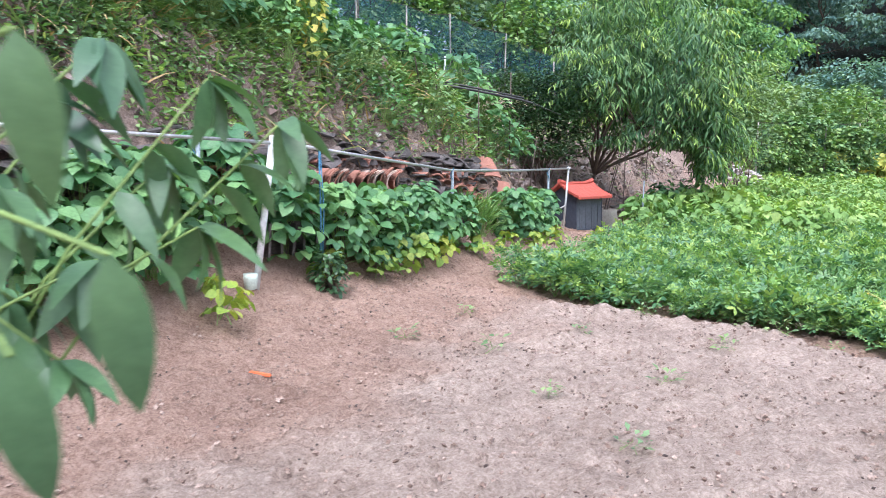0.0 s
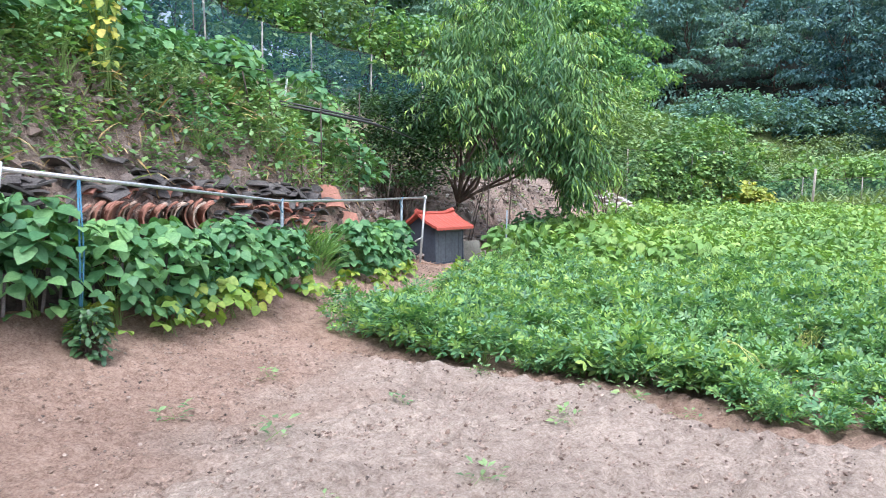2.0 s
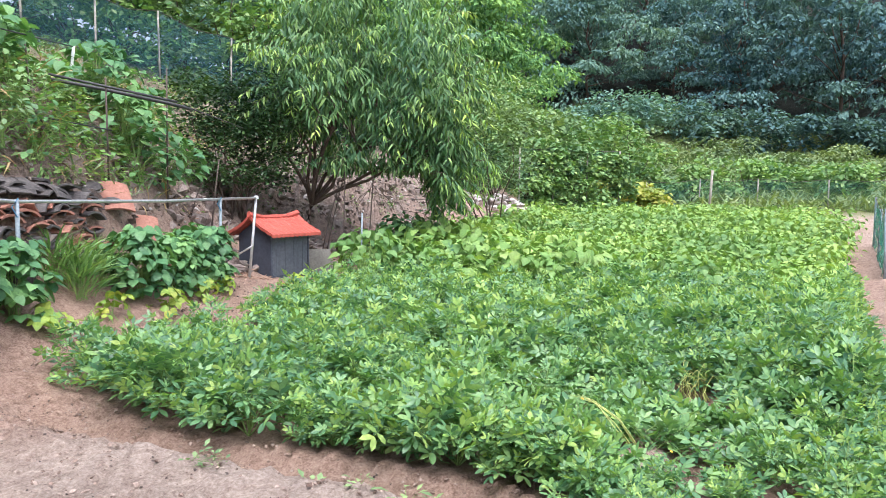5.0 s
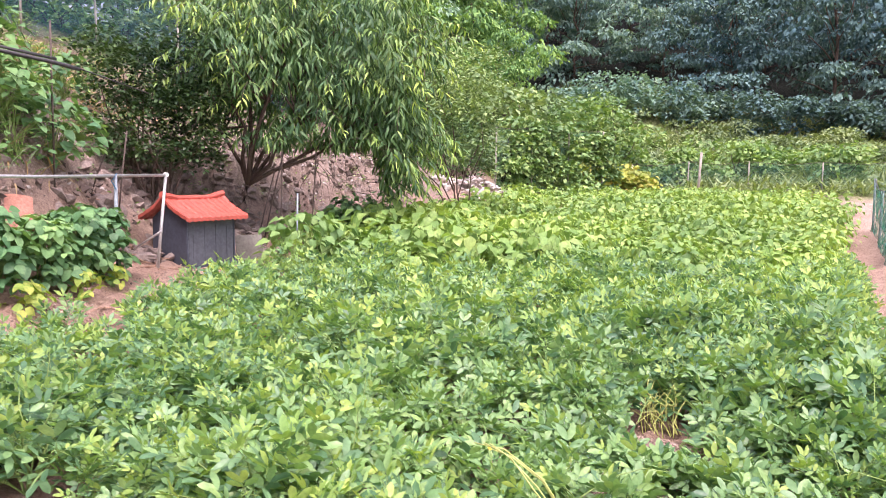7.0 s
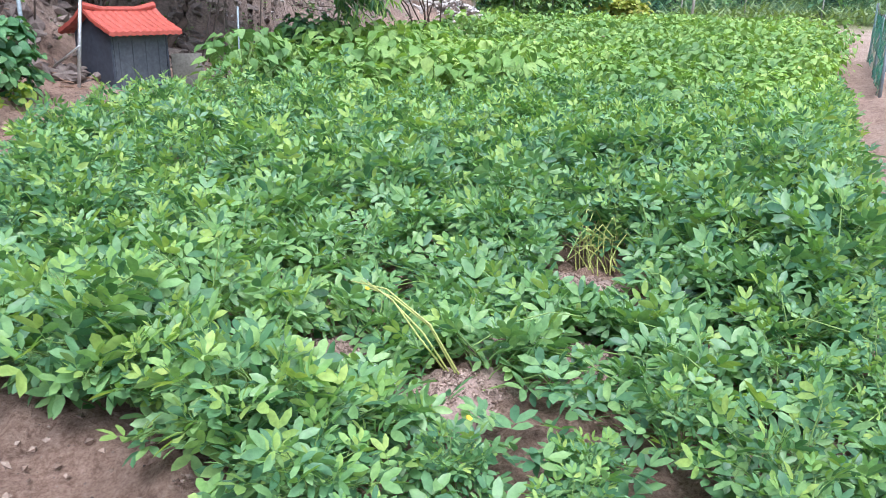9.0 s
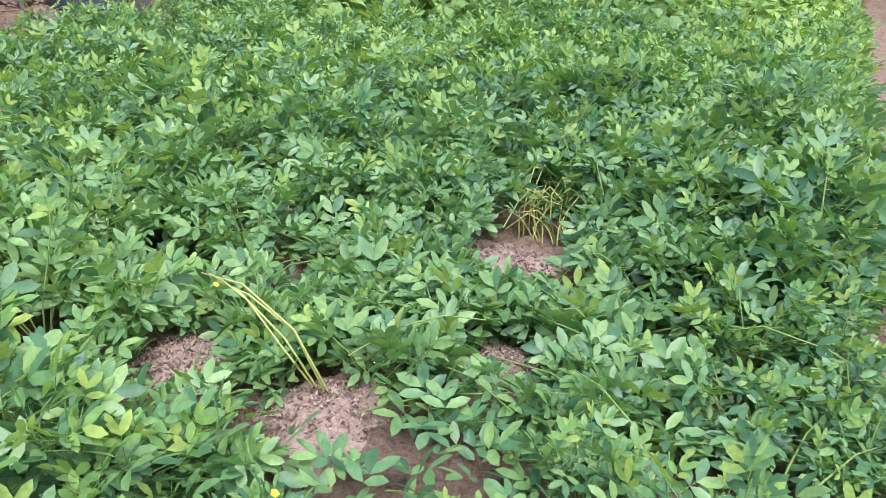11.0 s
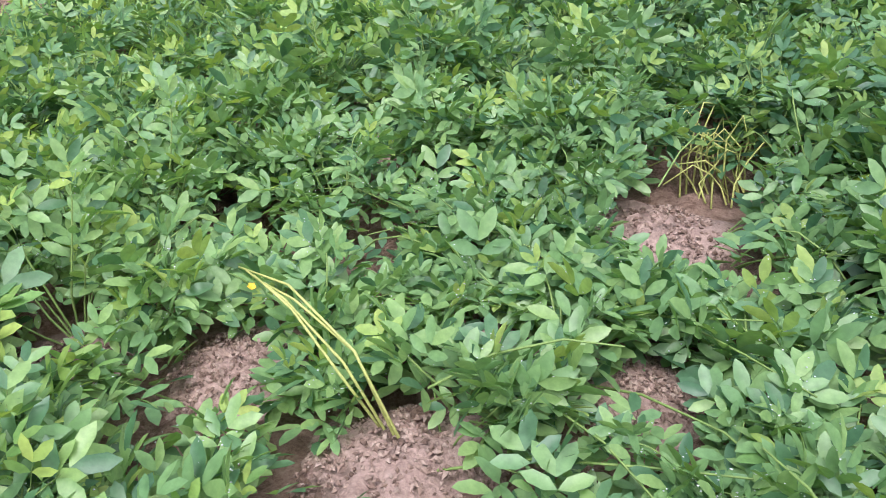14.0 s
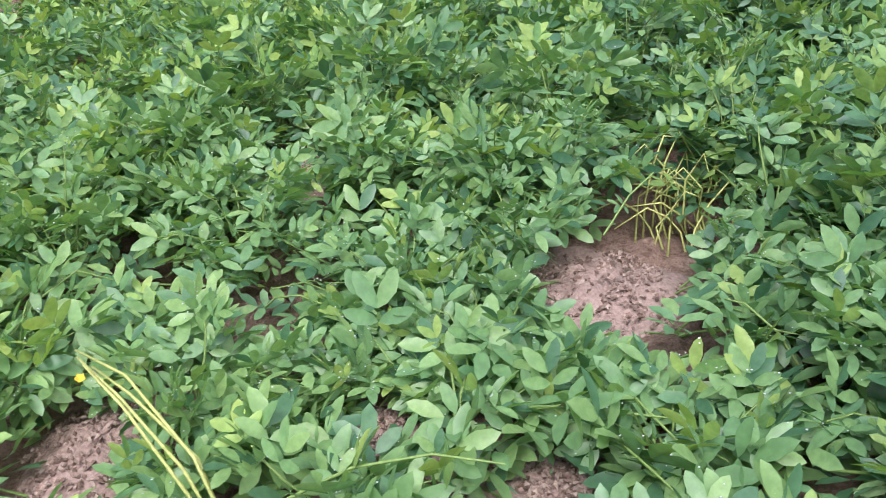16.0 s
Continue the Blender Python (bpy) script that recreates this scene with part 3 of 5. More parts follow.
def peanuts():
    r = np.random.default_rng(11)
    spots = field_spots(0.37, lambda x, y: crop_line(x, y) < 0, 3) + edge_spots()
    plans = [peanut_plan(np.random.default_rng(50 + i), 0.33, [0.38, 0.46, 0.35, 0.48, 0.4, 0.34, 0.44][i], 14, 10) for i in range(7)]
    close = sorted(spots, key=lambda p: (p[0] - 4.5) ** 2 + (p[1] - 8.2) ** 2)

    def of_age(poses, young, want):
        return [p for p, y in zip(poses, young) if y == want]

    meshes, coarse = [], []
    for lines, poses, young in plans:
        stems = [tube(l, [0.004, 0.0035, 0.003, 0.0025, 0.002], 4, False) for l in lines]
        old, fresh = of_age(poses, young, False), of_age(poses, young, True)
        meshes.append((
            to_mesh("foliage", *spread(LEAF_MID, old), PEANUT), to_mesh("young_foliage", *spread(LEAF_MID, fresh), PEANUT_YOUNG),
            to_mesh("stem", *join(stems + [spread(STALK_MID, poses)]), STEM)))
        coarse.append((
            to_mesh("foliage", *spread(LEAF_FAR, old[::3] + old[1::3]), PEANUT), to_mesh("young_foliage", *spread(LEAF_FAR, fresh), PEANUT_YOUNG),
            to_mesh("stem", *join(stems[::2]), STEM)))
    near, mid, rest = close[:36], close[36:325], close[325:]
    leaf_me = to_mesh("leaf", *LEAF_FINE, PEANUT)
    drops = []
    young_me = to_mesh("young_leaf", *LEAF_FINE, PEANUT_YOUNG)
    for x, y in near:
        lines, poses, young = plans[r.integers(len(plans))]
        turn, size = r.uniform(0, 360), r.uniform(0.82, 1.08) * (1 - 0.38 * float(smooth(7.45, 6.8, y)))
        g = ground_at(x, y) - 0.01
        top = thing("peanut_plant", "bushy green peanut plant with four-lobed leaves and dew", "peanut plant", (x, y, g), 0, "peanut plants of the field")
        m = pose(0, 0, 0, 0, 0, turn) @ Matrix.Scale(size, 4)
        low = 0.52 + 0.48 * float(smooth(0.7, 1.35, math.hypot(x - 4.55, y - 7.45)))
        flat = Matrix.Diagonal((1, 1, low, 1))
        kept = []
        for l in lines:
            tip, half = flat @ m @ Vector(l[-1]), flat @ m @ Vector(l[2])
            if not (heap_gap(x + tip.x, y + tip.y, tip.z) or heap_gap(x + half.x, y + half.y, half.z)):
                kept.append(tube(l, [0.004, 0.0035, 0.003, 0.0025, 0.002], 5, False))
        if kept:
            part("stem", to_mesh("stem", *join(kept), STEM), top, m=flat @ m)
        for p, fresh in zip(poses, young):
            q = m @ p
            q.translation = flat @ q.translation
            tip = q @ Vector((0, 0.08, 0))
            if heap_gap(x + q.translation.x, y + q.translation.y, q.translation.z) or heap_gap(x + tip.x, y + tip.y, tip.z, -0.03):
                continue
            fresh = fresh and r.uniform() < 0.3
            if q.translation.z > 0.1 and r.uniform() < 0.35:
                for _ in range(r.integers(3, 9)):
                    a, b, c = (Vector(LEAF_FINE[0][i]) for i in LEAF_FINE[1][r.integers(len(LEAF_FINE[1]))])
                    u, w = sorted(r.uniform(size=2))
                    drops.append(Matrix.Translation((x, y, g)) @ Matrix.Translation(q @ (a * u + b * (w - u) + c * (1 - w) + Vector((0, 0, 0.001)))) @ Matrix.Scale(r.uniform(0.0012, 0.0028), 4))
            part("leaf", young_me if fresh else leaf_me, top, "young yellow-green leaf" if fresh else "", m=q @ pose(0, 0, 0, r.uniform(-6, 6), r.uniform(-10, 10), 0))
    bead = np.array([(1, 0, 0), (-1, 0, 0), (0, 1, 0), (0, -1, 0), (0, 0, 0.8), (0, 0, -0.8)]), np.array([(0, 2, 4), (2, 1, 4), (1, 3, 4), (3, 0, 4), (2, 0, 5), (1, 2, 5), (3, 1, 5), (0, 3, 5)], np.int32)
    tagged(new("dew_drops", to_mesh("dew_drops", *spread(bead, drops), DEW)), "tiny dew drops on the peanut leaves", "dew", kind="stuff")
    for k, (x, y) in enumerate(mid):
        kind = (meshes if k < 110 else coarse)[r.integers(len(meshes))]
        top = thing("peanut_plant", "bushy green peanut plant with four-lobed leaves", "peanut plant", (x, y, ground_at(x, y) - 0.01), r.uniform(0, 360), "peanut plants of the field")
        s = Matrix.Scale((r.uniform(0.78, 1.08) + 0.2 * float(wave(x, y, 2.3, 14))) * (1 - 0.38 * float(smooth(7.45, 6.8, y)) * float(smooth(2.8, 3.4, x))), 4)
        for name, me in zip(("foliage", "young_foliage", "stem"), kind):
            part(name, me, top, m=s)
    shapes, tips = [], []
    for x, y in rest:
        lines, poses, young = plans[r.integers(len(plans))]
        m = pose(x, y, ground_at(x, y) - 0.01, 0, 0, r.uniform(0, 360)) @ Matrix.Scale(r.uniform(0.8, 1.1) + 0.15 * float(wave(x, y, 2.3, 14)), 4)
        shapes.append(spread(LEAF_FAR, [m @ p for p in of_age(poses, young, False)[::2]]))
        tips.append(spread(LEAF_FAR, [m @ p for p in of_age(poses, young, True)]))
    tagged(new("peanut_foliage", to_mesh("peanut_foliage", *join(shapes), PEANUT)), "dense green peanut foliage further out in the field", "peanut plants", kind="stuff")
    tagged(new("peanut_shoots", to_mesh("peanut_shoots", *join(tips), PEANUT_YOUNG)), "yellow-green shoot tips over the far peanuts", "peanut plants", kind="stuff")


peanuts()


def low_runners():
    """Prostrate peanut leaves that close the canopy near the bare patches."""
    r = np.random.default_rng(13)
    poses = []
    for k in range(2700):
        x, y = r.uniform(2.9, 6.6), r.uniform(5.9, 10.2)
        if field_depth(np.array([x]), np.array([y]))[0] < 0.05 or heap_gap(x, y, 0.0, 0.05):
            continue
        poses.append(leaf_pose((x, y, ground_at(x, y) + r.uniform(0.03, 0.16)), r.uniform(0, 360), r.uniform(-15, 35), r.uniform(-35, 35), r.uniform(0.75, 1.15)))
    tagged(new("peanut_runners", to_mesh("peanut_runners", *spread(LEAF_MID, poses), PEANUT)), "low peanut shoots creeping between the plants", "peanut plants", kind="stuff")
    lines = []
    for k in range(60):
        x, y, a = r.uniform(3.2, 6.3), r.uniform(6.6, 10.0), r.uniform(0, 2 * math.pi)
        if field_depth(np.array([x]), np.array([y]))[0] < 0.2:
            continue
        l, z = r.uniform(0.12, 0.3), ground_at(x, y) + r.uniform(0.05, 0.2)
        c, s = math.cos(a) * l, math.sin(a) * l
        lines.append(tube([(x - c, y - s, z - 0.05), (x - c * 0.3, y - s * 0.3, z + 0.03), (x + c * 0.4, y + s * 0.4, z + 0.06), (x + c, y + s, z + r.uniform(-0.02, 0.1))], [0.0032, 0.003, 0.0026, 0.002], 5, False))
    tagged(new("peanut_stalks", to_mesh("peanut_stalks", *join(lines), STEM)), "pale green peanut stalks lying through the leaves", "peanut plants", kind="stuff")


low_runners()

TRI = blade(0.17, 0.14, 3, 0.18, 0.3, 0.4)
TRI_LEAF = join([moved(TRI, pose(0, 0.05, 0, -8, 0, 0)), moved(TRI, pose(-0.01, 0.01, 0, -12, 10, 75)), moved(TRI, pose(0.01, 0.01, 0, -12, -10, -75))])
BROAD = blade(0.165, 0.14, 2, 0.25, 0.32, 0.36)


def bush_plan(r, reach, tall, count, low=0.1, tilt=(-35, 25), size=(0.75, 1.2)):
    """Leaves over the outside of an upright bush, and the stems that carry them."""
    poses, lines = [], []
    for k in range(count):
        az, u = r.uniform(0, 360), r.uniform(0, 1) ** 0.75
        rad = reach * (0.35 + 0.65 * math.sin(math.pi * min(1.0, 0.2 + 0.75 * u))) * r.uniform(0.4, 1.08)
        z = tall * (low + (1 - low) * u) * r.uniform(0.92, 1.06)
        p = (rad * math.cos(radians(az)), rad * math.sin(radians(az)), z)
        poses.append(leaf_pose(p, az + r.uniform(-50, 50), r.uniform(*tilt), r.uniform(-25, 25), r.uniform(*size)))
        if k % 4 == 0:
            lines.append([(0.06 * math.cos(k), 0.06 * math.sin(k), 0), (p[0] * 0.35, p[1] * 0.35, z * 0.6), p])
    return lines, poses


def foliage_meshes(plan, leaf, mat, stem_mat, thick=0.006):
    lines, poses = plan
    return (to_mesh("foliage", *spread(leaf, poses), mat), to_mesh("stem", *join([tube(l, [thick, thick * 0.7, thick * 0.4], 4, False) for l in lines]), stem_mat))


def plant(name, label, category, meshes, x, y, turn, size, group="", sink=0.01):
    top = thing(name, label, category, (x, y, ground_at(x, y) - sink), turn, group)
    s = Matrix.Scale(size, 4)
    part("foliage", meshes[0], top, m=s)["kind"] = "stuff"
    part("stem", meshes[1], top, m=s)["kind"] = "stuff"
    return top


def back_crop():
    r = np.random.default_rng(21)
    spots = field_spots(0.55, lambda x, y: crop_line(x, y) >= 0, 5)
    plans = [bush_plan(np.random.default_rng(80 + i), 0.4, [0.5, 0.6, 0.42, 0.55, 0.46][i], 105, 0.12, (-60, 20), (0.5, 0.95)) for i in range(5)]
    meshes = [foliage_meshes(p, BROAD, CROP, STEM) for p in plans]
    close = sorted(spots, key=lambda p: (p[0] - 6) ** 2 + (p[1] - 12) ** 2)
    for x, y in close[:170]:
        plant("crop_plant", "light green broad-leaved crop plant in the field", "crop plant", meshes[r.integers(5)], x, y, r.uniform(0, 360), r.uniform(0.85, 1.15) * (1 + 0.4 * float(smooth(8.5, 5.5, x))), "broad-leaved crop plants")
    shapes = []
    for x, y in close[170:]:
        m = pose(x, y, ground_at(x, y), 0, 0, r.uniform(0, 360)) @ Matrix.Scale(r.uniform(0.85, 1.15), 4)
        shapes.append(spread(BROAD, [m @ p for p in plans[r.integers(5)][1][::2]]))
    tagged(new("crop_foliage", to_mesh("crop_foliage", *join(shapes), CROP)), "light green broad-leaved crop filling the far field", "crop plants", kind="stuff")


back_crop()


def bean_row():
    r = np.random.default_rng(31)
    meshes = [foliage_meshes(bush_plan(np.random.default_rng(120 + i), 0.42, 0.95, 115, 0.06, (-45, 15), (0.55, 1.1)), TRI_LEAF, BEAN, STEM, 0.005) for i in range(5)]
    young = [foliage_meshes(bush_plan(np.random.default_rng(140 + i), 0.2, 0.34, 16, 0.15, (-50, 10), (0.4, 0.7)), TRI_LEAF, LIME, STEM, 0.005) for i in range(3)]
    for k in range(19):
        u = k / 18
        y = 4.6 + 9.0 * u
        x = np.interp(y, TOE_Y, TOE_X) + np.interp(y, [5.8, 6.4, 7.3, 8.4], [0.1, -0.12, 0.0, 0.32]) + r.uniform(-0.08, 0.08)
        if 10.8 < y < 11.9:
            continue
        s = np.interp(y, [4.6, 7.5, 9, 10.8, 12, 13.8], [1.0, 0.98, 0.85, 0.82, 0.86, 0.74]) * r.uniform(0.85, 1.1)
        plant("bean_plant", "tall dark green bean plant with large three-part leaves", "bean plant", meshes[r.integers(5)], x, y, r.uniform(0, 360), s, "beans along the bank")
    for y, off, s in ((5.3, 0.5, 1.0), (6.1, 0.62, 1.1), (7.7, 0.5, 1.0), (8.3, 0.62, 1.0), (8.7, 0.6, 1.1), (9.1, 0.62, 1.2), (9.6, 0.6, 1.1), (10.6, 0.6, 0.9), (11.3, 0.6, 0.9), (11.9, 0.7, 0.9), (12.6, 0.7, 0.8), (13.2, 0.65, 0.7), (14.3, 1.15, 0.9)):
        x = np.interp(y, TOE_Y, TOE_X) + off
        plant("young_bean_plant", "small yellow-green bean plant on bare soil", "bean plant", young[r.integers(3)], x, y, r.uniform(0, 360), s, "young beans in front of the row")


bean_row()

# ---- trees and shrubs ----


def limb(r, a, b, ra, rb, n=6, wob=0.06):
    a, b = Vector(a), Vector(b)
    d = (b - a).length
    pts = [a.lerp(b, i / (n - 1)) + (Vector((r.normal(), r.normal(), 0.4 * r.normal())) * wob * d * math.sin(math.pi * i / (n - 1)) * 0.6) for i in range(n)]
    return pts, [ra + (rb - ra) * i / (n - 1) for i in range(n)]


def crown_poses(r, blobs, per, size, droop, hang=0.0):
    """Leaves in clumps round the ends of limbs."""
    poses = []
    for (c, rad) in blobs:
        for k in range(per):
            d = Vector((r.normal(), r.normal(), r.normal()))
            d.normalize()
            if d.z < -0.35:
                d.z = -d.z
            p = Vector(c) + Vector((d.x * rad[0], d.y * rad[1], d.z * rad[2])) * r.uniform(0.62, 1.06)
            p.z -= hang * r.uniform(0, 1) ** 2
            poses.append(leaf_pose(p, math.degrees(math.atan2(d.y, d.x)) + r.uniform(-60, 60), r.uniform(*droop), r.uniform(-40, 40), r.uniform(*size)))
    return poses


def peach_tree():
    r = np.random.default_rng(61)
    bx, by = 2.75, 17.3
    g = ground_at(bx, by) - 0.05
    top = thing("peach_tree", "leafy green peach tree with long drooping leaves", "tree", (bx, by, g))
    trunk, tips = [], []
    fork = Vector((0.35, 0.05, 0.75))
    trunk.append(tube(*limb(r, (0, 0, 0), fork, 0.065, 0.05), 8))
    for ex, ey, ez in ((0.3, -0.3, 2.9), (1.2, 0.2, 3.7), (2.2, -0.1, 3.2), (1.7, 0.8, 3.3), (0.9, -0.8, 2.8), (2.9, 0.4, 2.2), (-0.2, 0.3, 2.2), (1.7, -0.7, 2.3), (0.7, 0.4, 4.0), (2.6, -0.5, 1.8)):
        e = Vector((ex, ey, ez))
        trunk.append(tube(*limb(r, fork, e, 0.036, 0.014), 6))
        tips.append(e)
        for k in range(4):
            f = fork.lerp(e, 0.75) + Vector((r.uniform(-0.8, 0.8), r.uniform(-0.6, 0.6), r.uniform(-0.3, 0.8)))
            trunk.append(tube(*limb(r, fork.lerp(e, 0.6), f, 0.022, 0.008, 4), 5))
            tips.append(f)
    part("trunk", to_mesh("trunk", *join(trunk), BARK), top)
    blobs = [(tuple(t), (r.uniform(0.3, 0.5), r.uniform(0.3, 0.5), r.uniform(0.28, 0.45))) for t in tips]
    for _ in range(75):
        a, u = r.uniform(0, 2 * math.pi), r.uniform(-1, 1)
        w = math.sqrt(1 - u * u) * r.uniform(0.6, 1)
        q = r.uniform(0.25, 0.5)
        blobs.append(((1.45 + 1.9 * w * math.cos(a) - 0.25 * u, 1.3 * w * math.sin(a), 2.85 + 1.85 * u + 0.4 * math.sin(3 * a)), (q, q, q)))
    blobs += [((r.uniform(2.2, 3.1), r.uniform(-0.6, 0.4), r.uniform(0.75, 1.7)), (0.36, 0.36, 0.36)) for _ in range(12)]
    shape = blade(0.18, 0.038, 2, 0.3, 0.5, 0.42)
    poses = crown_poses(r, blobs, 95, (0.75, 1.2), (-82, -12), 0.2)
    tips_poses, twigs = [], []
    core = Vector((1.4, 0, 2.3))
    for k in range(430):
        c, rad = blobs[r.integers(len(blobs))]
        p = Vector(c) + Vector((r.normal(), r.normal(), r.normal())) * 0.16
        d = (p - core)
        d.z = max(d.z, -0.3)
        d = d.normalized() * 0.75 + Vector((r.normal() * 0.25, r.normal() * 0.25, 0.45))
        line, n = [p], 18
        for j in range(n):
            line.append(line[-1] + d.normalized() * 0.042)
            d += Vector((0, 0, -0.085))
        twigs.append(tube(line[::6], [0.006, 0.005, 0.003, 0.002][:len(line[::6])], 3, False))
        h = heading_of(line[-1] - p)
        for j in range(2, n + 1):
            m = leaf_pose(line[j], h + (75 if j % 2 else -75) + r.uniform(-35, 35) - (40 if j > n - 3 else 0) * (1 if j % 2 else -1), r.uniform(-60, 5), r.uniform(-25, 25), r.uniform(0.75, 1.15) * (0.8 if j > n - 4 else 1))
            (tips_poses if j > n - 6 and k % 4 else poses).append(m)
    poses, tips_poses = ([m for m in group if m.translation.z > 1.35 or m.translation.x > 2.4] for group in (poses, tips_poses))
    part("crown", to_mesh("crown", *spread(shape, poses), PEACH), top)
    part("young_foliage", to_mesh("young_foliage", *spread(shape, tips_poses), PEACH_YOUNG), top, "yellow-green drooping shoot tips")["kind"] = "stuff"
    part("twig", to_mesh("twig", *join(twigs), BARK), top)["kind"] = "stuff"


peach_tree()


def shrub(name, label, x, y, blobs, per, leaf, mat, size, droop, stems, sink=0.05, seed=1, thick=0.02):
    r = np.random.default_rng(seed)
    top = thing(name, label, "shrub", (x, y, ground_at(x, y) - sink))
    lines = [tube(*limb(r, (r.uniform(-0.2, 0.2), r.uniform(-0.15, 0.15), 0), c, thick, thick * 0.35, 5, 0.08), 5) for c, _ in (blobs * 3)[:stems]]
    part("stem", to_mesh("stem", *join(lines), BARK), top)
    part("crown", to_mesh("crown", *spread(leaf, crown_poses(r, blobs, per, size, droop)), mat), top)
    return top


def blob_set(seed, n, c, s, rad):
    r = np.random.default_rng(seed)
    return [((c[0] + r.uniform(-s[0], s[0]), c[1] + r.uniform(-s[1], s[1]), c[2] + r.uniform(-s[2], s[2])), (rad * r.uniform(0.7, 1.3),) * 3) for _ in range(n)]


OVAL = blade(0.075, 0.045, 2, 0.2, 0.15, 0.5)
OVAL_BIG = blade(0.16, 0.1, 1, 0.2, 0.2, 0.45)
shrub("dark_shrub", "dark green many-stemmed shrub on the bank", 1.85, 16.75, blob_set(2, 64, (0, 0, 1.35), (0.8, 0.6, 0.85), 0.34), 150, OVAL, DARKLEAF, (0.7, 1.2), (-40, 40), 16, seed=5)
shrub("grey_green_shrub", "grey-green leafy shrub behind the peach tree", 7.4, 21.2, blob_set(3, 60, (0, 0, 2.5), (0.9, 0.8, 1.35), 0.42), 85, OVAL, GREYLEAF, (0.9, 1.5), (-40, 40), 8, seed=6)


FLAKE = (np.array([(0, 0, 0), (0.085, 0.13, 0.02), (0, 0.29, -0.05), (-0.08, 0.15, 0.015)]), np.array([(0, 1, 2), (0, 2, 3)], np.int32))


def forest_tree_meshes(seed, tall, wide, mat, sprays=62):
    """A billowing crown: large lobes, each a heap of leafy clumps over a dark hollow."""
    r = np.random.default_rng(seed)
    trunk = [tube(*limb(r, (0, 0, 0), (0, 0, tall * 0.8), tall * 0.012, tall * 0.004), 6)]
    blobs = []
    for k in range(17):
        u = (k + 0.5) / 17
        a = k * 2.399 + r.uniform(-0.4, 0.4)
        rad = wide * math.sin(math.pi * min(0.96, 0.3 + 0.62 * u)) * r.uniform(0.55, 0.95)
        c = Vector((rad * math.cos(a), rad * math.sin(a), tall * (0.06 + 0.84 * u)))
        lobe = wide * r.uniform(0.4, 0.56)
        trunk.append(tube(*limb(r, (0, 0, c.z * 0.6), c, tall * 0.004, tall * 0.001, 4), 4))
        for j in range(9):
            d = Vector((r.normal(), r.normal(), abs(r.normal()) * 0.8 - 0.15)).normalized()
            q = lobe * r.uniform(0.36, 0.55)
            blobs.append((tuple(c + Vector((d.x * lobe, d.y * lobe, d.z * lobe * 0.75))), (q, q, q * 0.6)))
    poses = crown_poses(r, blobs, sprays, (0.6, 1.5), (-75, 0))
    return to_mesh("trunk", *join(trunk), BARK), to_mesh("crown", *spread(FLAKE, poses), mat)


def forest():
    r = np.random.default_rng(91)
    far = [forest_tree_meshes(200 + i, 11 + i, 4.0 + 0.4 * i, (HAZED_FOREST, HAZED_PALE, HAZED_FOREST)[i]) for i in range(3)]
    gloom = [forest_tree_meshes(210 + i, 12 + i, 4.4, HAZED_DARK) for i in range(2)]
    hill = [forest_tree_meshes(220 + i, 11 + i, 3.8, (HILLLEAF, HAZED_PALE)[i % 2]) for i in range(3)]

    def put(kinds, x, y, size):
        a, b = kinds[r.integers(len(kinds))]
        top = thing("forest_tree", "dense billowing green tree at the edge of the wood", "tree", (x, y, ground_at(x, y) - 0.2), r.uniform(0, 360), "trees of the wood")
        s = Matrix.Scale(size, 4)
        part("trunk", a, top, m=s)
        part("crown", b, top, m=s)

    # along the far edge of the meadow, row above row up the slope
    for row, s in enumerate((63, 70, 78)):
        for k in range(9):
            across = -32 + k * 7.6 + 3.6 * (row % 2) + r.uniform(-1.8, 1.8)
            ss = s + r.uniform(-2.5, 2.5)
            # the wood's gloomier right side is painted with the darker hazed leaves
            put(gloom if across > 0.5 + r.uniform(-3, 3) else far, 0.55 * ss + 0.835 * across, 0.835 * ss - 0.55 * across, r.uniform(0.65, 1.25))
    # on the hill behind the net fence
    for k in range(13):
        u = k / 12
        for back, size in ((0.5, 0.5), (5, 0.75)):
            put(hill, -16 + 30 * u + r.uniform(-0.5, 0.5), 22 + 16 * u * u + back + r.uniform(-0.7, 0.7) + (3 if u < 0.55 else 1.5), size * r.uniform(0.85, 1.15))


forest()

# ---- old roof tiles stacked along the bank ----


def tile_shape(radius=0.13, arc=125, length=0.3, thick=0.016, seg=6):
    vs, fs = [], []
    for y in (0, length):
        for k in range(seg + 1):
            a = radians(90 - arc / 2 + arc * k / seg)
            for rr in (radius, radius - thick):
                vs.append((rr * math.cos(a), y, rr * math.sin(a) - radius * 0.55))
    n = 2 * (seg + 1)

    def quad(a, b, c, d):
        fs.extend([(a, b, c), (a, c, d)])

    for k in range(seg):
        o = 2 * k
        quad(o, o + n, o + n + 2, o + 2)
        quad(o + 1, o + 3, o + n + 3, o + n + 1)
        quad(o, o + 2, o + 3, o + 1)
        quad(o + n, o + n + 1, o + n + 3, o + n + 2)
    quad(0, 1, n + 1, n)
    e = 2 * seg
    quad(e, e + n, e + n + 1, e + 1)
    return np.array(vs), np.array(fs, np.int32)


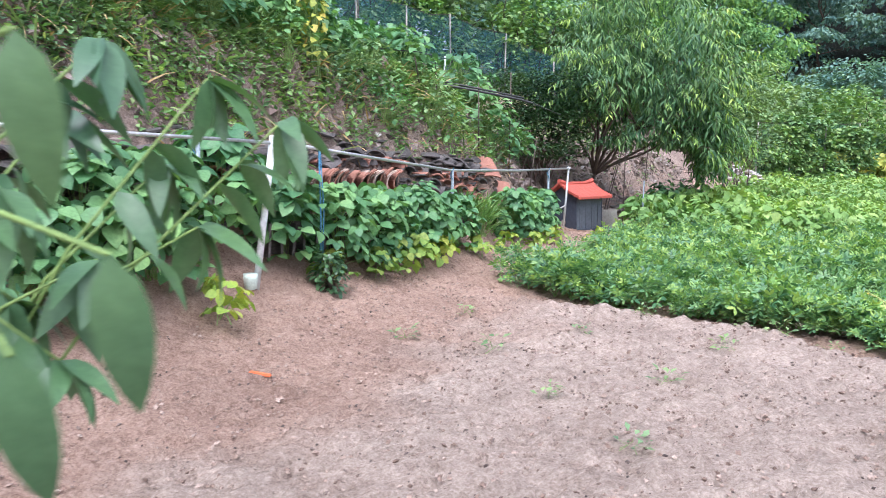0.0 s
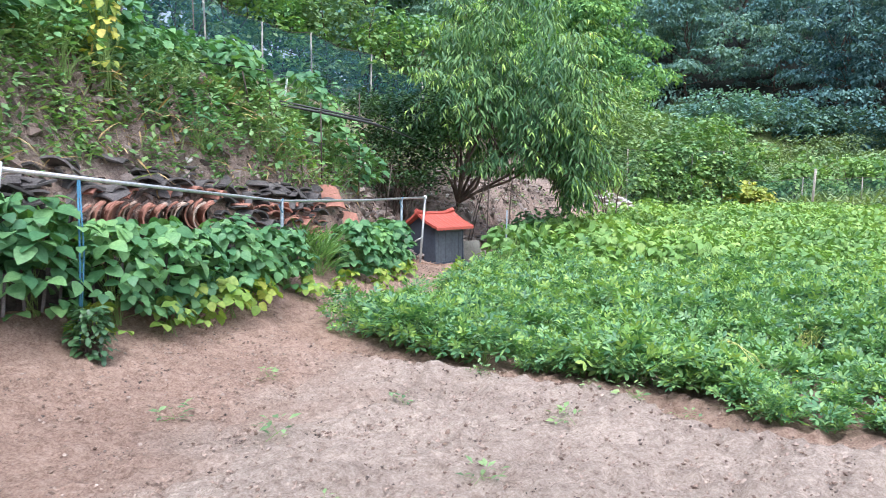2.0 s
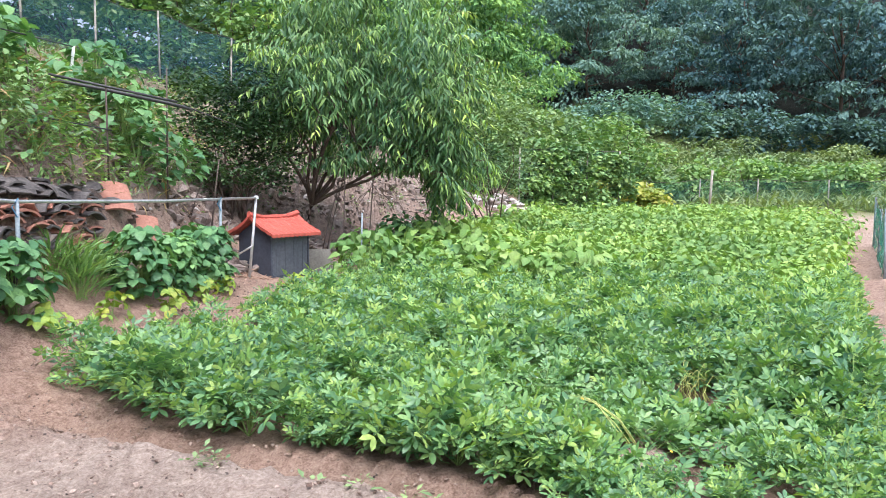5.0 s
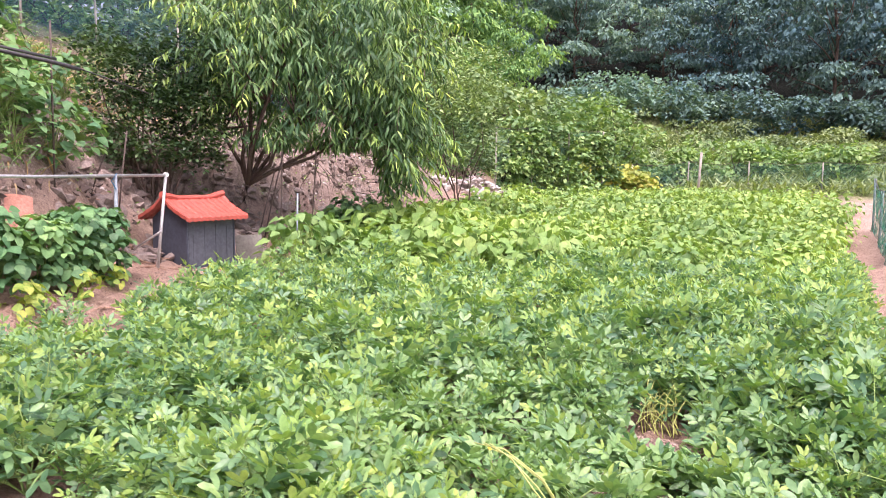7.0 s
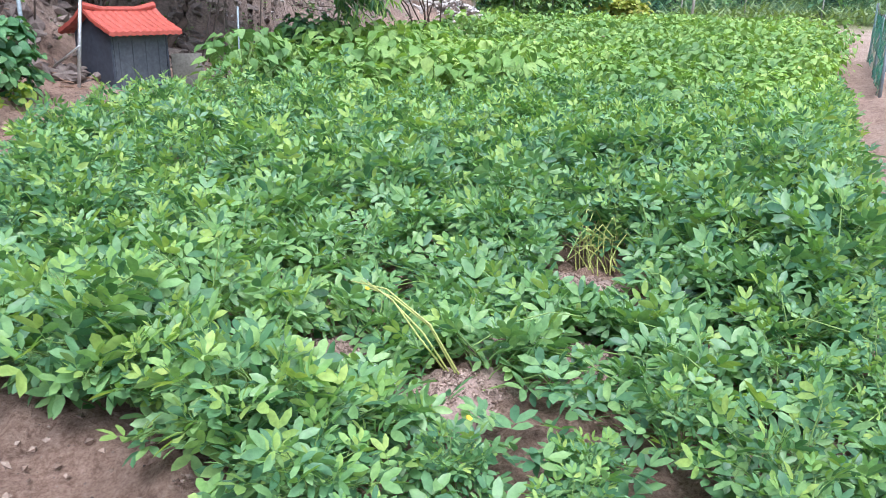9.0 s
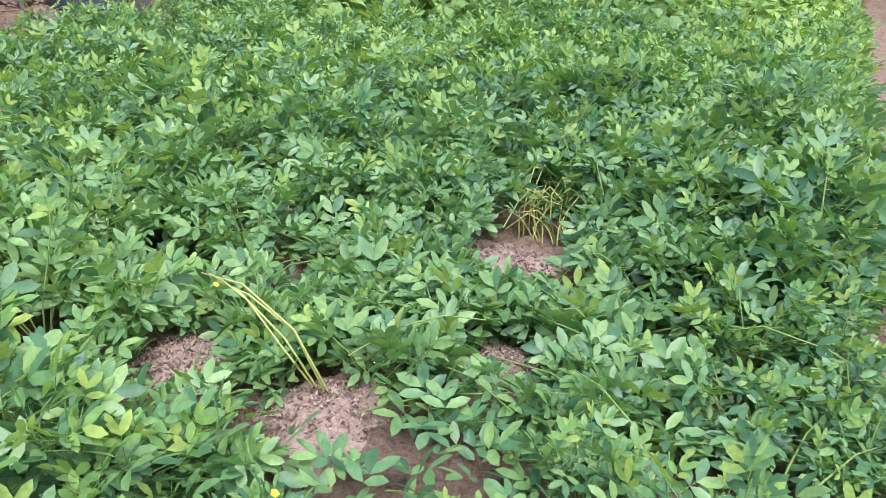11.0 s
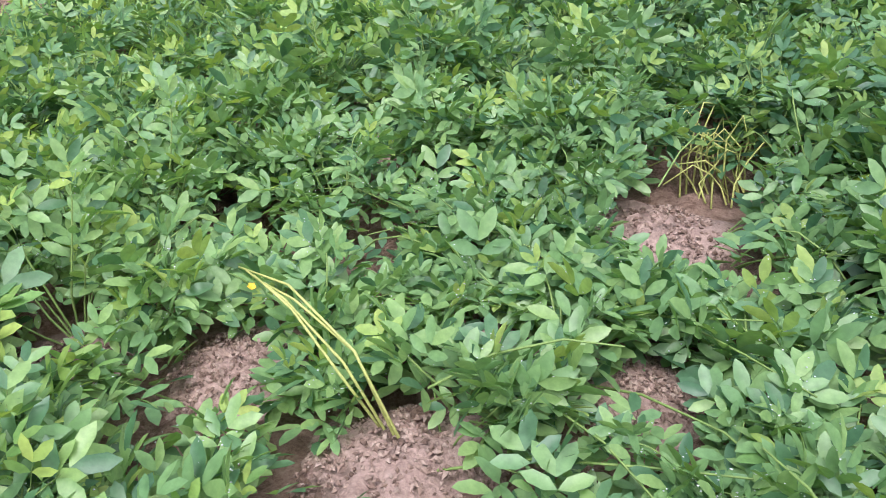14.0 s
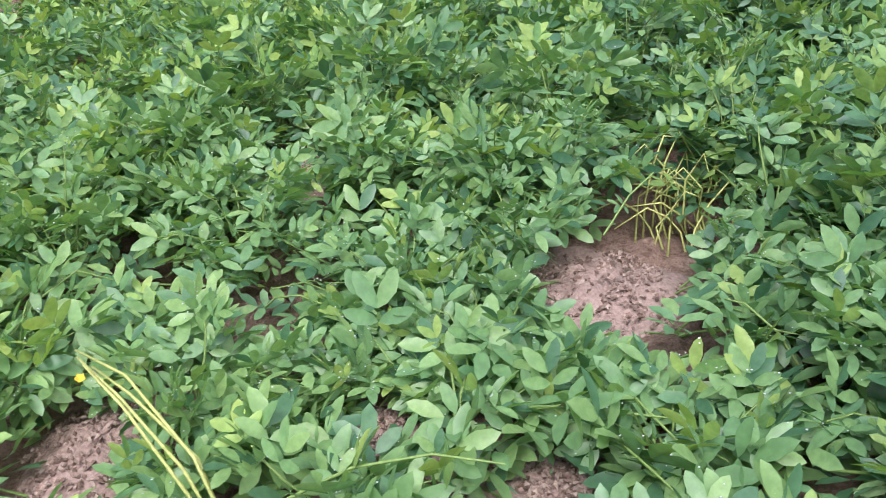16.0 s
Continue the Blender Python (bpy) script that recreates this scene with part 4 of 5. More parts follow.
def tile_stack():
    r = np.random.default_rng(41)
    top = thing("tile_stack", "old curved clay roof tiles stacked along the bank", "roof tiles")
    black = [to_mesh("roof_tile", *tile_shape(0.19 * s, 85, 0.3, 0.02), BLACKTILE, False) for s in (0.95, 1.15)]
    red = [to_mesh("roof_tile", *tile_shape(0.17 * s, 95, 0.3, 0.02), REDTILE, False) for s in (0.9, 1.05)]
    for y in np.arange(5.2, 12.3, 0.2):
        x0 = float(np.interp(y, TOE_Y, TOE_X))
        g = ground_at(x0 + 0.02, y)
        standing = 8.05 < y < 10.25
        for lay in range(11):
            z = g + 0.2 + 0.07 * lay
            if standing and lay < 9 or lay < 3 and y > 6.5 or r.uniform() < 0.12:
                continue
            pick = red if r.uniform() < 0.28 and lay < 10 else black
            m = pose(x0 - 0.02 - 0.024 * lay + r.uniform(-0.06, 0.06), y + r.uniform(-0.08, 0.08), z + r.uniform(-0.02, 0.02), r.uniform(-14, 10), r.uniform(-22, 22) + (180 if r.uniform() < 0.35 else 0), 62 + r.uniform(-25, 25))
            part("roof_tile", pick[r.integers(2)], top, m=m)
    # the row of red tiles set on edge, nested like slices, their ends to the front
    edge = [to_mesh("roof_tile", *tile_shape(0.17, 125, 0.26), m, False) for m in (REDTILE, REDTILE, PALETILE, PALETILE, BLACKTILE)]
    for k, y in enumerate(np.arange(8.1, 10.15, 0.072)):
        x0 = float(np.interp(y, TOE_Y, TOE_X))
        g = ground_at(x0 + 0.02, y)
        m = pose(x0 - 0.16 + r.uniform(-0.03, 0.03), y + 0.14, g + 0.62 + r.uniform(-0.02, 0.02), r.uniform(-4, 4), 82 + r.uniform(-9, 9), -163 + r.uniform(-7, 7))
        part("roof_tile", edge[r.integers(5)], top, m=m)
    # a low second course below
    for k, y in enumerate(np.arange(7.2, 10.9, 0.16)):
        x0 = float(np.interp(y, TOE_Y, TOE_X))
        m = pose(x0 + 0.14, y, ground_at(x0 + 0.1, y) + 0.06, 90 + r.uniform(-8, 8), r.uniform(-10, 10), 150 + r.uniform(-12, 12))
        part("roof_tile", black[r.integers(2)], top, m=m)
    # rough ends lying on the top edge
    for k in range(60):
        y = r.uniform(5, 13.2)
        x = float(np.interp(y, TOE_Y, TOE_X)) - r.uniform(0.3, 0.55)
        m = pose(x, y, ground_at(x, y) + 0.05, r.uniform(-20, 20), r.uniform(-40, 40), r.uniform(0, 180))
        part("roof_tile", black[r.integers(2)], top, m=m)


tile_stack()


def leaning_tiles():
    r = np.random.default_rng(43)
    shape = to_mesh("ridge_tile", *tile_shape(0.42, 60, 0.46, 0.022, 8), REDTILE, False)
    for x, y, turn, tilt in ((0.62, 12.75, 22, 40), (0.86, 13.05, 14, 42), (1.12, 13.4, 6, 40), (1.0, 12.95, 60, 12)):
        ob = new("ridge_tile", shape)
        ob.matrix_basis = pose(x, y, ground_at(x, y) - 0.06, tilt, 0, turn)
        tagged(ob, "large orange-red clay ridge tile leaning on the bank", "roof tile", "ridge tiles on the bank")


leaning_tiles()


def rubble_heap(name, label, cx, cy, rx, ry, count, size, mat, seed, lift=0.0):
    r = np.random.default_rng(seed)
    top = thing(name, label, "stones", (cx, cy, ground_at(cx, cy)))
    kinds = [to_mesh("stone", *rubble(seed + k, 1.0), mat, False) for k in range(4)]
    for k in range(count):
        a, u = r.uniform(0, 2 * math.pi), math.sqrt(r.uniform())
        x, y = cx + rx * u * math.cos(a), cy + ry * u * math.sin(a)
        s = size * r.uniform(0.5, 1.5)
        m = pose(x - cx, y - cy, ground_at(x, y) - ground_at(cx, cy) + s * 0.15 + lift * (1 - u), r.uniform(-30, 30), r.uniform(-30, 30), r.uniform(0, 360)) @ Matrix.Diagonal((s, s * r.uniform(0.6, 1), s * r.uniform(0.5, 0.9), 1))
        part("stone", kinds[r.integers(4)], top, m=m)


PALESTONE = surface("pale_stone", (0.3, 0.27, 0.25), (0.62, 0.58, 0.55), 8.0, rough=0.9)
rubble_heap("rubble_bank", "rough brown stones set in the bank behind the dog house", 2.2, 16.9, 1.6, 1.1, 170, 0.22, STONE, 3)
rubble_heap("rubble_bank", "rough brown stones and soil below the peach tree", 4.0, 18.8, 1.5, 1.4, 150, 0.2, STONE, 4)
rubble_heap("stone_pile", "pile of pale broken stones at the edge of the field", 9.6, 27.0, 1.4, 0.9, 170, 0.17, PALESTONE, 5, 0.6)
rubble_heap("rubble_bank", "broken stones at the foot of the bank beside the pipe frame", 1.7, 15.15, 0.45, 0.35, 36, 0.2, STONE, 6)


def debris(cx, cy, rx, ry, count, seed):
    """Dry sticks and bark lying about."""
    r = np.random.default_rng(seed)
    top = thing("stick_litter", "dry sticks and bark scraps on the soil", "sticks", (cx, cy, ground_at(cx, cy)))
    for k in range(count):
        x, y = cx + r.normal() * rx, cy + r.normal() * ry
        a, l = r.uniform(0, math.pi), r.uniform(0.08, 0.35)
        d = Vector((math.cos(a), math.sin(a), 0)) * l / 2
        p = Vector((x - cx, y - cy, ground_at(x, y) - ground_at(cx, cy) + 0.015))
        part("stick", to_mesh("stick", *tube([p - d, p + Vector((0, 0, 0.015)), p + d], 0.006, 4), DRYWOOD), top)


DRYWOOD = surface("dry_wood", (0.22, 0.12, 0.08), (0.4, 0.26, 0.18), 12.0, rough=0.9)
debris(1.8, 14.75, 0.3, 0.22, 46, 8)
debris(1.5, 12.9, 0.3, 0.4, 16, 9)

# ---- stakes, hoses and ropes on the slope ----


def stake(x, y, top_z, lean=(0.0, 0.0), radius=0.011, mat=STAKE, name="stake", label="thin rusty stake stuck in the slope"):
    g = ground_at(x, y)
    ob = new(name, to_mesh(name, *tube([(x, y, g - 0.1), (x + lean[0] * 0.5, y + lean[1] * 0.5, (g + top_z) / 2), (x + lean[0], y + lean[1], top_z)], radius, 6), mat))
    return tagged(ob, label, "stake", "stakes on the slope")


for x, y, z, lean in ((-0.38, 12.2, 3.05, (-0.1, 0.0)), (0.5, 13.2, 2.75, (0.0, 0.0)), (1.05, 14.1, 3.0, (0.03, 0.0)), (-0.15, 12.6, 3.0, (-0.03, 0)), (-1.75, 16.0, 5.0, (0, 0)), (-2.9, 8.8, 3.7, (0.0, 0)), (-2.2, 11.0, 3.4, (0.02, 0)), (3.55, 16.6, 1.75, (0.05, 0)), (3.3, 17.2, 1.7, (0.35, 0)), (3.2, 17.0, 1.4, (0.3, 0)), (4.0, 16.9, 1.7, (0.12, 0)), (1.5, 15.3, 1.9, (0.15, 0)), (1.25, 14.9, 1.6, (0.2, 0))):
    stake(x, y, z, lean)
stake(-0.12, 14.3, 3.3, (0.08, 0.0), 0.02, WHITE, "white_pipe_stake", "short white pipe stuck in the slope")
stake(3.72, 15.6, 1.1, (0.03, 0.0), 0.013, BLUEPIPE, "grey_post", "grey metal post at the corner of the field")
stake(-2.35, 13.4, 4.6, (0.05, 0), 0.05, BARK, "wooden_post", "dark wooden post on the slope")


def hose(points, radius, label, mat=None):
    ob = new("hose", to_mesh("hose", *tube(points, radius, 6), mat or BLACKHOSE))
    tagged(ob, label, "hose")


hose([(-0.1, 13.2, 2.72), (0.5, 13.3, 2.62), (1.2, 13.6, 2.5), (1.4, 13.8, 2.46)], 0.022, "black hose tied along the stakes")
hose([(-0.08, 13.1, 2.76), (0.6, 13.2, 2.63), (1.25, 13.5, 2.52)], 0.016, "second black hose tied along the stakes")
hose([(1.3, 13.7, 2.5), (2.0, 14.6, 2.3)], 0.007, "thin dark cord running into the shrub")
hose([(-0.4, 12.3, 2.3), (0.55, 13.2, 2.15)], 0.009, "thin dark cord tied between stakes")
hose([(-1.6, 12.1, 3.2), (-0.4, 12.2, 3.1), (0.02, 13.9, 3.2)], 0.008, "thin dark cord between stakes on the slope")
hose([(-4.2, 9.2, 3.7), (-2.9, 8.8, 3.6), (-1.9, 11.0, 3.1)], 0.009, "dark cord sagging across the slope")

# ---- net fences ----


def net_material(name, colour, cover):
    m, t, p = nodes_of(name)
    p.inputs["Base Color"].default_value = (*colour, 1)
    p.inputs["Roughness"].default_value = 0.8
    tr = t.nodes.new("ShaderNodeBsdfTransparent")
    sh = t.nodes.new("ShaderNodeMixShader")
    fold = t.nodes.new("ShaderNodeMapRange")
    t.links.new(noise_at(t, 2.0, 4.0), fold.inputs["Value"])
    fold.inputs["To Min"].default_value, fold.inputs["To Max"].default_value = cover - 0.2, cover + 0.2
    t.links.new(fold.outputs[0], sh.inputs["Fac"])
    t.links.new(tr.outputs[0], sh.inputs[1])
    t.links.new(p.outputs[0], sh.inputs[2])
    t.links.new(sh.outputs[0], t.nodes["Material Output"].inputs["Surface"])
    return m


BLUEMESH = net_material("blue_green_net", (0.02, 0.1, 0.13), 0.34)
GREENMESH = net_material("green_net", (0.05, 0.17, 0.13), 0.2)
PATHMESH = net_material("bright_green_net", (0.05, 0.27, 0.19), 0.55)


def net_fence(name, label, spots, tall, mat, post_mat, seed, sag=0.12):
    r = np.random.default_rng(seed)
    top = thing(name, label, "fence")
    tops = []
    for x, y in spots:
        g = ground_at(x, y)
        p = Vector((x + r.uniform(-0.06, 0.06), y, g + tall * r.uniform(0.92, 1.08)))
        part("post", to_mesh("post", *tube([(x, y, g - 0.15), p], 0.025, 6), post_mat), top)
        tops.append((Vector((x, y, g)), p))
    for (ga, ta), (gb, tb) in zip(tops, tops[1:]):
        vs, fs, n, k = [], [], 10, 6
        for i in range(n + 1):
            u = i / n
            base, head = ga.lerp(gb, u), ta.lerp(tb, u)
            base.z = ground_at(base.x, base.y)
            head.z -= sag * math.sin(math.pi * u)
            for j in range(k + 1):
                q = base.lerp(head, j / k)
                vs.append((q.x + 0.03 * r.normal(), q.y + 0.05 * r.normal(), q.z))
        for i in range(n):
            for j in range(k):
                a = i * (k + 1) + j
                fs += [(a, a + k + 1, a + k + 2), (a, a + k + 2, a + 1)]
        part("net", to_mesh("net", vs, fs, mat), top, "sagging fine-meshed net")
        part("top_cord", to_mesh("top_cord", *tube([ta, ta.lerp(tb, 0.5) - Vector((0, 0, sag)), tb], 0.008, 4), STAKE), top)


net_fence("net_fence", "dark blue-green net on grey posts across the hill", [(-9.0, 17.6), (-7.0, 18.8), (-5.2, 19.8), (-3.7, 20.6), (-2.4, 21.4), (-1.2, 22.4), (0.0, 23.6), (1.6, 24.4), (3.2, 25.4), (5.0, 26.8)], 1.6, BLUEMESH, POST, 5)
net_fence("field_fence", "low green net on weathered posts beyond the field", [(14.9, 31.2), (17.4, 32.6), (19.9, 32.9), (22.0, 32.0), (24.2, 30.6), (26.4, 28.6), (28.0, 26.0), (29.0, 23.0)], 1.25, GREENMESH, POST, 6)
net_fence("path_fence", "green net along the dirt path", [(16.9, 19.9), (14.8, 17.4), (12.8, 15.0)], 1.15, PATHMESH, BLUEPIPE, 7)
stake(19.7, 31.8, 2.15, (0.12, 0), 0.05, POST, "fence_post", "pale weathered wooden fence post")

# ---- plants of the slope ----
HEART = blade(0.14, 0.12, 2, 0.22, 0.3, 0.33)
SMALL = blade(0.065, 0.034, 1, 0.2, 0.2, 0.45)
LONG = blade(0.3, 0.017, 2, 0.2, 0.5, 0.35)


def slope_crops():
    r = np.random.default_rng(71)
    meshes = [foliage_meshes(bush_plan(np.random.default_rng(300 + i), 0.6, 0.85, 200, 0.1, (-45, 20), (0.8, 1.4)), HEART, BEAN, STEM, 0.008) for i in range(4)]
    for x, y, s in ((-1.98, 10.5, 0.9), (-2.5, 8.8, 0.95), (-1.75, 11.0, 0.85), (-1.5, 11.6, 0.9), (-1.3, 12.1, 0.85), (-2.25, 9.8, 0.9), (-2.75, 9.3, 0.9), (-1.1, 12.9, 0.9), (-0.85, 13.6, 0.9), (-3.0, 8.0, 0.9), (-0.75, 12.6, 0.9), (-0.95, 13.3, 1.0), (0.55, 14.0, 0.85), (0.95, 14.6, 0.95), (0.2, 14.3, 0.85), (-1.7, 13.1, 1.0), (-2.3, 12.4, 1.1), (-2.9, 11.8, 1.0), (-1.6, 15.0, 1.0), (-0.6, 15.6, 0.9), (0.1, 16.2, 0.8), (-3.3, 10.0, 1.1), (-3.9, 9.2, 1.1), (-3.4, 13.2, 1.1), (-4.6, 11.5, 1.1), (-2.6, 15.6, 1.0), (-4.4, 8.2, 1.0), (-5.2, 9.8, 1.0), (-3.9, 15.0, 1.0), (0.3, 18.4, 0.9), (-1.0, 18.2, 0.8)):
        plant("squash_plant", "sprawling plant with large green leaves on the slope", "vegetable plant", meshes[r.integers(4)], x, y, r.uniform(0, 360), s * r.uniform(0.9, 1.1), "vegetables on the slope")
    vine = foliage_meshes(bush_plan(np.random.default_rng(330), 0.16, 1.9, 150, 0.03, (-60, 10), (0.5, 0.9)), HEART, YELLOW, STEM, 0.006)
    for x, y in ((-1.55, 9.85), (-1.75, 10.2)):
        plant("climbing_vine", "yellowing vine climbing a thin pole", "vine", vine, x, y, r.uniform(0, 360), 1.0)


slope_crops()


def bank_clumps():
    r = np.random.default_rng(73)
    weeds = [foliage_meshes(bush_plan(np.random.default_rng(340 + i), 0.34, 0.5, 110, 0.05, (-40, 30), (0.7, 1.3)), OVAL, (WEED, GREYLEAF, BEAN)[i % 3], STEM, 0.005) for i in range(6)]
    for k in range(64):
        y = r.uniform(4.6, 14.5)
        x = float(np.interp(y, TOE_Y, TOE_X)) - r.uniform(0.55, 2.8)
        plant("weed_clump", "bushy green weed on the bank", "weed", weeds[r.integers(6)], x, y, r.uniform(0, 360), r.uniform(0.7, 1.3), "weeds on the bank")


bank_clumps()


def scatter(name, label, category, leaf, mat, count, area, keep, tall, tilt, size, seed):
    """Small plants that nobody could count, as one stuff object."""
    r = np.random.default_rng(seed)
    n = count * 9
    x, y = r.uniform(area[0], area[1], n), r.uniform(area[2], area[3], n)
    k = keep(x, y) > r.uniform(size=n)
    x, y = x[k][:count], y[k][:count]
    z = height(x, y)
    lift = (0.4 + 0.6 * np.clip(wave(x, y, 1.7, seed), 0, 1)) * tall
    poses = [leaf_pose((a, b, c + l * r.uniform(0, 1)), r.uniform(0, 360), r.uniform(*tilt), r.uniform(-30, 30), r.uniform(*size)) for a, b, c, l in zip(x, y, z, lift)]
    return tagged(new(name, to_mesh(name, *spread(leaf, poses), mat)), label, category, kind="stuff")


def on_slope(x, y):
    d = from_toe(x, y)
    return ((d < -0.35) & (d > -9)) * np.clip(0.6 + 0.7 * wave(x, y, 2.6, 9), 0.12, 1) * np.where(y > 14.8, smooth(-1.6, -2.6, d), 1)


scatter("slope_weeds", "low green weeds and creepers over the slope", "weeds", SMALL, WEED, 18000, (-11, 5, 3, 27), on_slope, 0.42, (-20, 50), (1.0, 2.3), 12)
scatter("bank_creepers", "green creepers hanging over the steep bank", "weeds", SMALL, WEED, 20000, (-5.5, 2, 4, 15), lambda x, y: ((from_toe(x, y) < -0.66) & (from_toe(x, y) > -2.6)) * np.clip(0.55 + 0.8 * wave(x, y, 1.5, 11), 0.08, 1), 0.3, (-30, 40), (0.9, 1.9), 18)
scatter("bank_sprays", "grey-green feathery weeds on the steep bank", "weeds", SMALL, GREYLEAF, 15000, (-5.5, 2, 4, 15), lambda x, y: ((from_toe(x, y) < -0.7) & (from_toe(x, y) > -2.6)) * np.clip(0.4 + 0.9 * wave(x, y, 1.9, 21), 0.03, 1), 0.4, (-20, 60), (0.8, 1.6), 20)
scatter("wall_creepers", "green creepers and weeds hanging on the steep earth wall", "weeds", SMALL, WEED, 15000, (-5.5, 1.5, 4, 14.2), lambda x, y: ((from_toe(x, y) < -0.48) & (from_toe(x, y) > -1.25)) * np.clip(0.45 + 0.9 * wave(x, y, 1.3, 31), 0.05, 1), 0.28, (-50, 35), (0.8, 1.8), 28)
scatter("wall_straw", "dry straw and dead stalks on the earth wall", "straw", LONG, STRAW, 2600, (-5.5, 1.5, 4, 14.2), lambda x, y: ((from_toe(x, y) < -0.5) & (from_toe(x, y) > -2.2)) * np.clip(0.3 - wave(x, y, 1.5, 33), 0, 1), 0.1, (-60, 40), (0.5, 1.1), 29)
scatter("slope_grass", "long dry and green grass on the slope", "grass", LONG, STRAW, 9000, (-9, 2, 3, 22), lambda x, y: on_slope(x, y) * np.clip(0.5 - wave(x, y, 2.1, 4), 0, 1), 0.12, (-10, 70), (0.7, 1.4), 13)
scatter("slope_blades", "tufts of green grass on the slope", "grass", LONG, GRASS, 7000, (-9, 3, 3, 22), on_slope, 0.1, (30, 85), (0.7, 1.4), 14)
scatter("bank_weeds", "thin weeds on the bank below the trees", "weeds", SMALL, WEED, 2500, (1, 9, 14.5, 25), lambda x, y: ((from_toe(x, y) < -0.2) & (from_toe(x, y) > -3)) * np.clip(wave(x, y, 1.3, 3), 0, 1), 0.15, (-10, 50), (0.7, 1.4), 15)

# ---- meadow, hedge and shrubs beyond the field ----


def meadow_zone(x, y):
    s = x * 0.55 + y * 0.835
    return ((s > 37.5) & (s < 63) & (from_toe(x, y) > -3) & (field_depth(x, y) < -1.0)) * 1.0


GRASS_TUFT = join([moved(blade(0.55, 0.06, 1, 0.2, 0.4, 0.35), pose(0.05 * math.cos(k), 0.05 * math.sin(k), 0, 62 - 9 * (k % 3), 0, 72 * k)) for k in range(5)])
scatter("meadow_grass", "tall pale green grass of the rising meadow", "grass", GRASS_TUFT, GRASS, 7500, (6, 58, 20, 62), meadow_zone, 0.15, (-8, 8), (0.8, 1.7), 16)
VINE_SPRAY = join([moved(OVAL_BIG, pose(0.12 * math.cos(k), 0.12 * math.sin(k), 0.05 * (k % 3), 10, 0, 72 * k)) for k in range(5)])
scatter("meadow_vines", "creepers and weeds over the meadow", "weeds", VINE_SPRAY, OLIVE, 9000, (6, 58, 20, 62), lambda x, y: meadow_zone(x, y) * np.clip(wave(x, y, 9, 2) + 0.35, 0, 1), 0.9, (-25, 35), (0.8, 1.8), 17)


def far_shrubs():
    r = np.random.default_rng(77)
    def put(name, label, x, y, blobs, per, leaf, mat, size, seed):
        shrub(name, label, x, y, blobs, per, leaf, mat, size, (-45, 35), 8, seed=seed, thick=0.03)
    # the vine trellis
    blobs = [((u * 4.2, u * 1.3 - 0.25 + r.uniform(-0.15, 0.15), r.uniform(0.1, 2.35 - 0.5 * u)), (0.36, 0.24, 0.32)) for u in np.linspace(0, 1, 95)]
    put("vine_trellis", "thick green vines over a net trellis by the field", 10.6, 27.9, blobs, 80, HEART, TRELLIS, (0.8, 1.3), 21)
    put("leafy_shrub", "bright green leafy shrub beside the stone pile", 9.0, 28.2, blob_set(8, 40, (0.3, 0.2, 1.1), (0.9, 0.5, 1.0), 0.4), 90, OVAL, PEACH, (1.2, 1.9), 22)
    put("yellow_shrub", "yellow-green squash leaves at the field corner", 15.3, 29.6, blob_set(9, 24, (0.2, 0, 0.6), (1.0, 0.5, 0.5), 0.36), 60, HEART, YELLOW, (0.9, 1.5), 23)
    put("dark_shrub", "rounded green shrub at the foot of the bank", 4.35, 17.5, blob_set(10, 16, (0.3, 0, 0.4), (0.5, 0.4, 0.3), 0.28), 70, HEART, BEAN, (0.6, 1.0), 24)
    for k, (x, y) in enumerate(((12.6, 32.2), (15.2, 34.0), (10.4, 31.0), (17.8, 35.6), (8.2, 29.5))):
        put("tall_shrub", "tall feathery-leaved shrub at the meadow's edge", x, y, blob_set(30 + k, 26, (0, 0, 2.1), (1.3, 1.0, 1.3), 0.6), 60, OVAL_BIG, WEED if k % 2 else GREYLEAF, (1.0, 2.0), 25 + k)
    for k, (x, y) in enumerate(((20.6, 34.6), (23.5, 34.5), (26.5, 32.0), (25.5, 35.0), (29.5, 30.0), (18.5, 34.8))):
        put("meadow_shrub", "low creeper-covered shrub behind the field fence", x, y, blob_set(50 + k, 18, (0, 0, 0.7), (1.3, 0.9, 0.6), 0.55), 60, OVAL_BIG, WEED, (1.0, 1.9), 35 + k)
    for k in range(15):
        ss, across = 41 + 17 * ((k * 0.618) % 1), -11 + 1.5 * k + r.uniform(-1, 1)
        put("meadow_bush", "rounded olive bush overgrown with creepers in the meadow", 0.55 * ss + 0.835 * across, 0.835 * ss - 0.55 * across, blob_set(110 + k, 14, (0, 0, 0.5), (1.4, 1.1, 0.45), 0.55), 70, OVAL_BIG, (OLIVE, WEED, OLIVE)[k % 3], (1.0, 1.8), 130 + k)
    # bushes along the edge of the wood and behind the net fence
    for k in range(16):
        ss, across = 59 + r.uniform(-1, 1), -28 + 4.4 * k
        put("wood_edge_shrub", "dark green bush at the edge of the wood", 0.55 * ss + 0.835 * across, 0.835 * ss - 0.55 * across, blob_set(70 + k, 16, (0, 0, 1.2), (2.2, 1.6, 1.1), 0.95), 200, FLAKE, (HAZED_PALE if k % 3 else HAZED_FOREST) if across < 2 else (HAZED_DARK if k % 3 else HAZED_FOREST), (0.6, 1.4), 50 + k)
    for k in range(15):
        u = k / 14
        x, y = -10 + 16 * u, 18.6 + 9.5 * u + r.uniform(0, 0.6)
        put("hill_shrub", "green bush behind the net fence on the hill", x, y, blob_set(90 + k, 20, (0, 0, 1.5), (0.9, 0.8, 1.4), 0.6), 70, OVAL_BIG, (GREYLEAF, WEED, HILLLEAF)[k % 3], (0.8, 1.5), 70 + k)


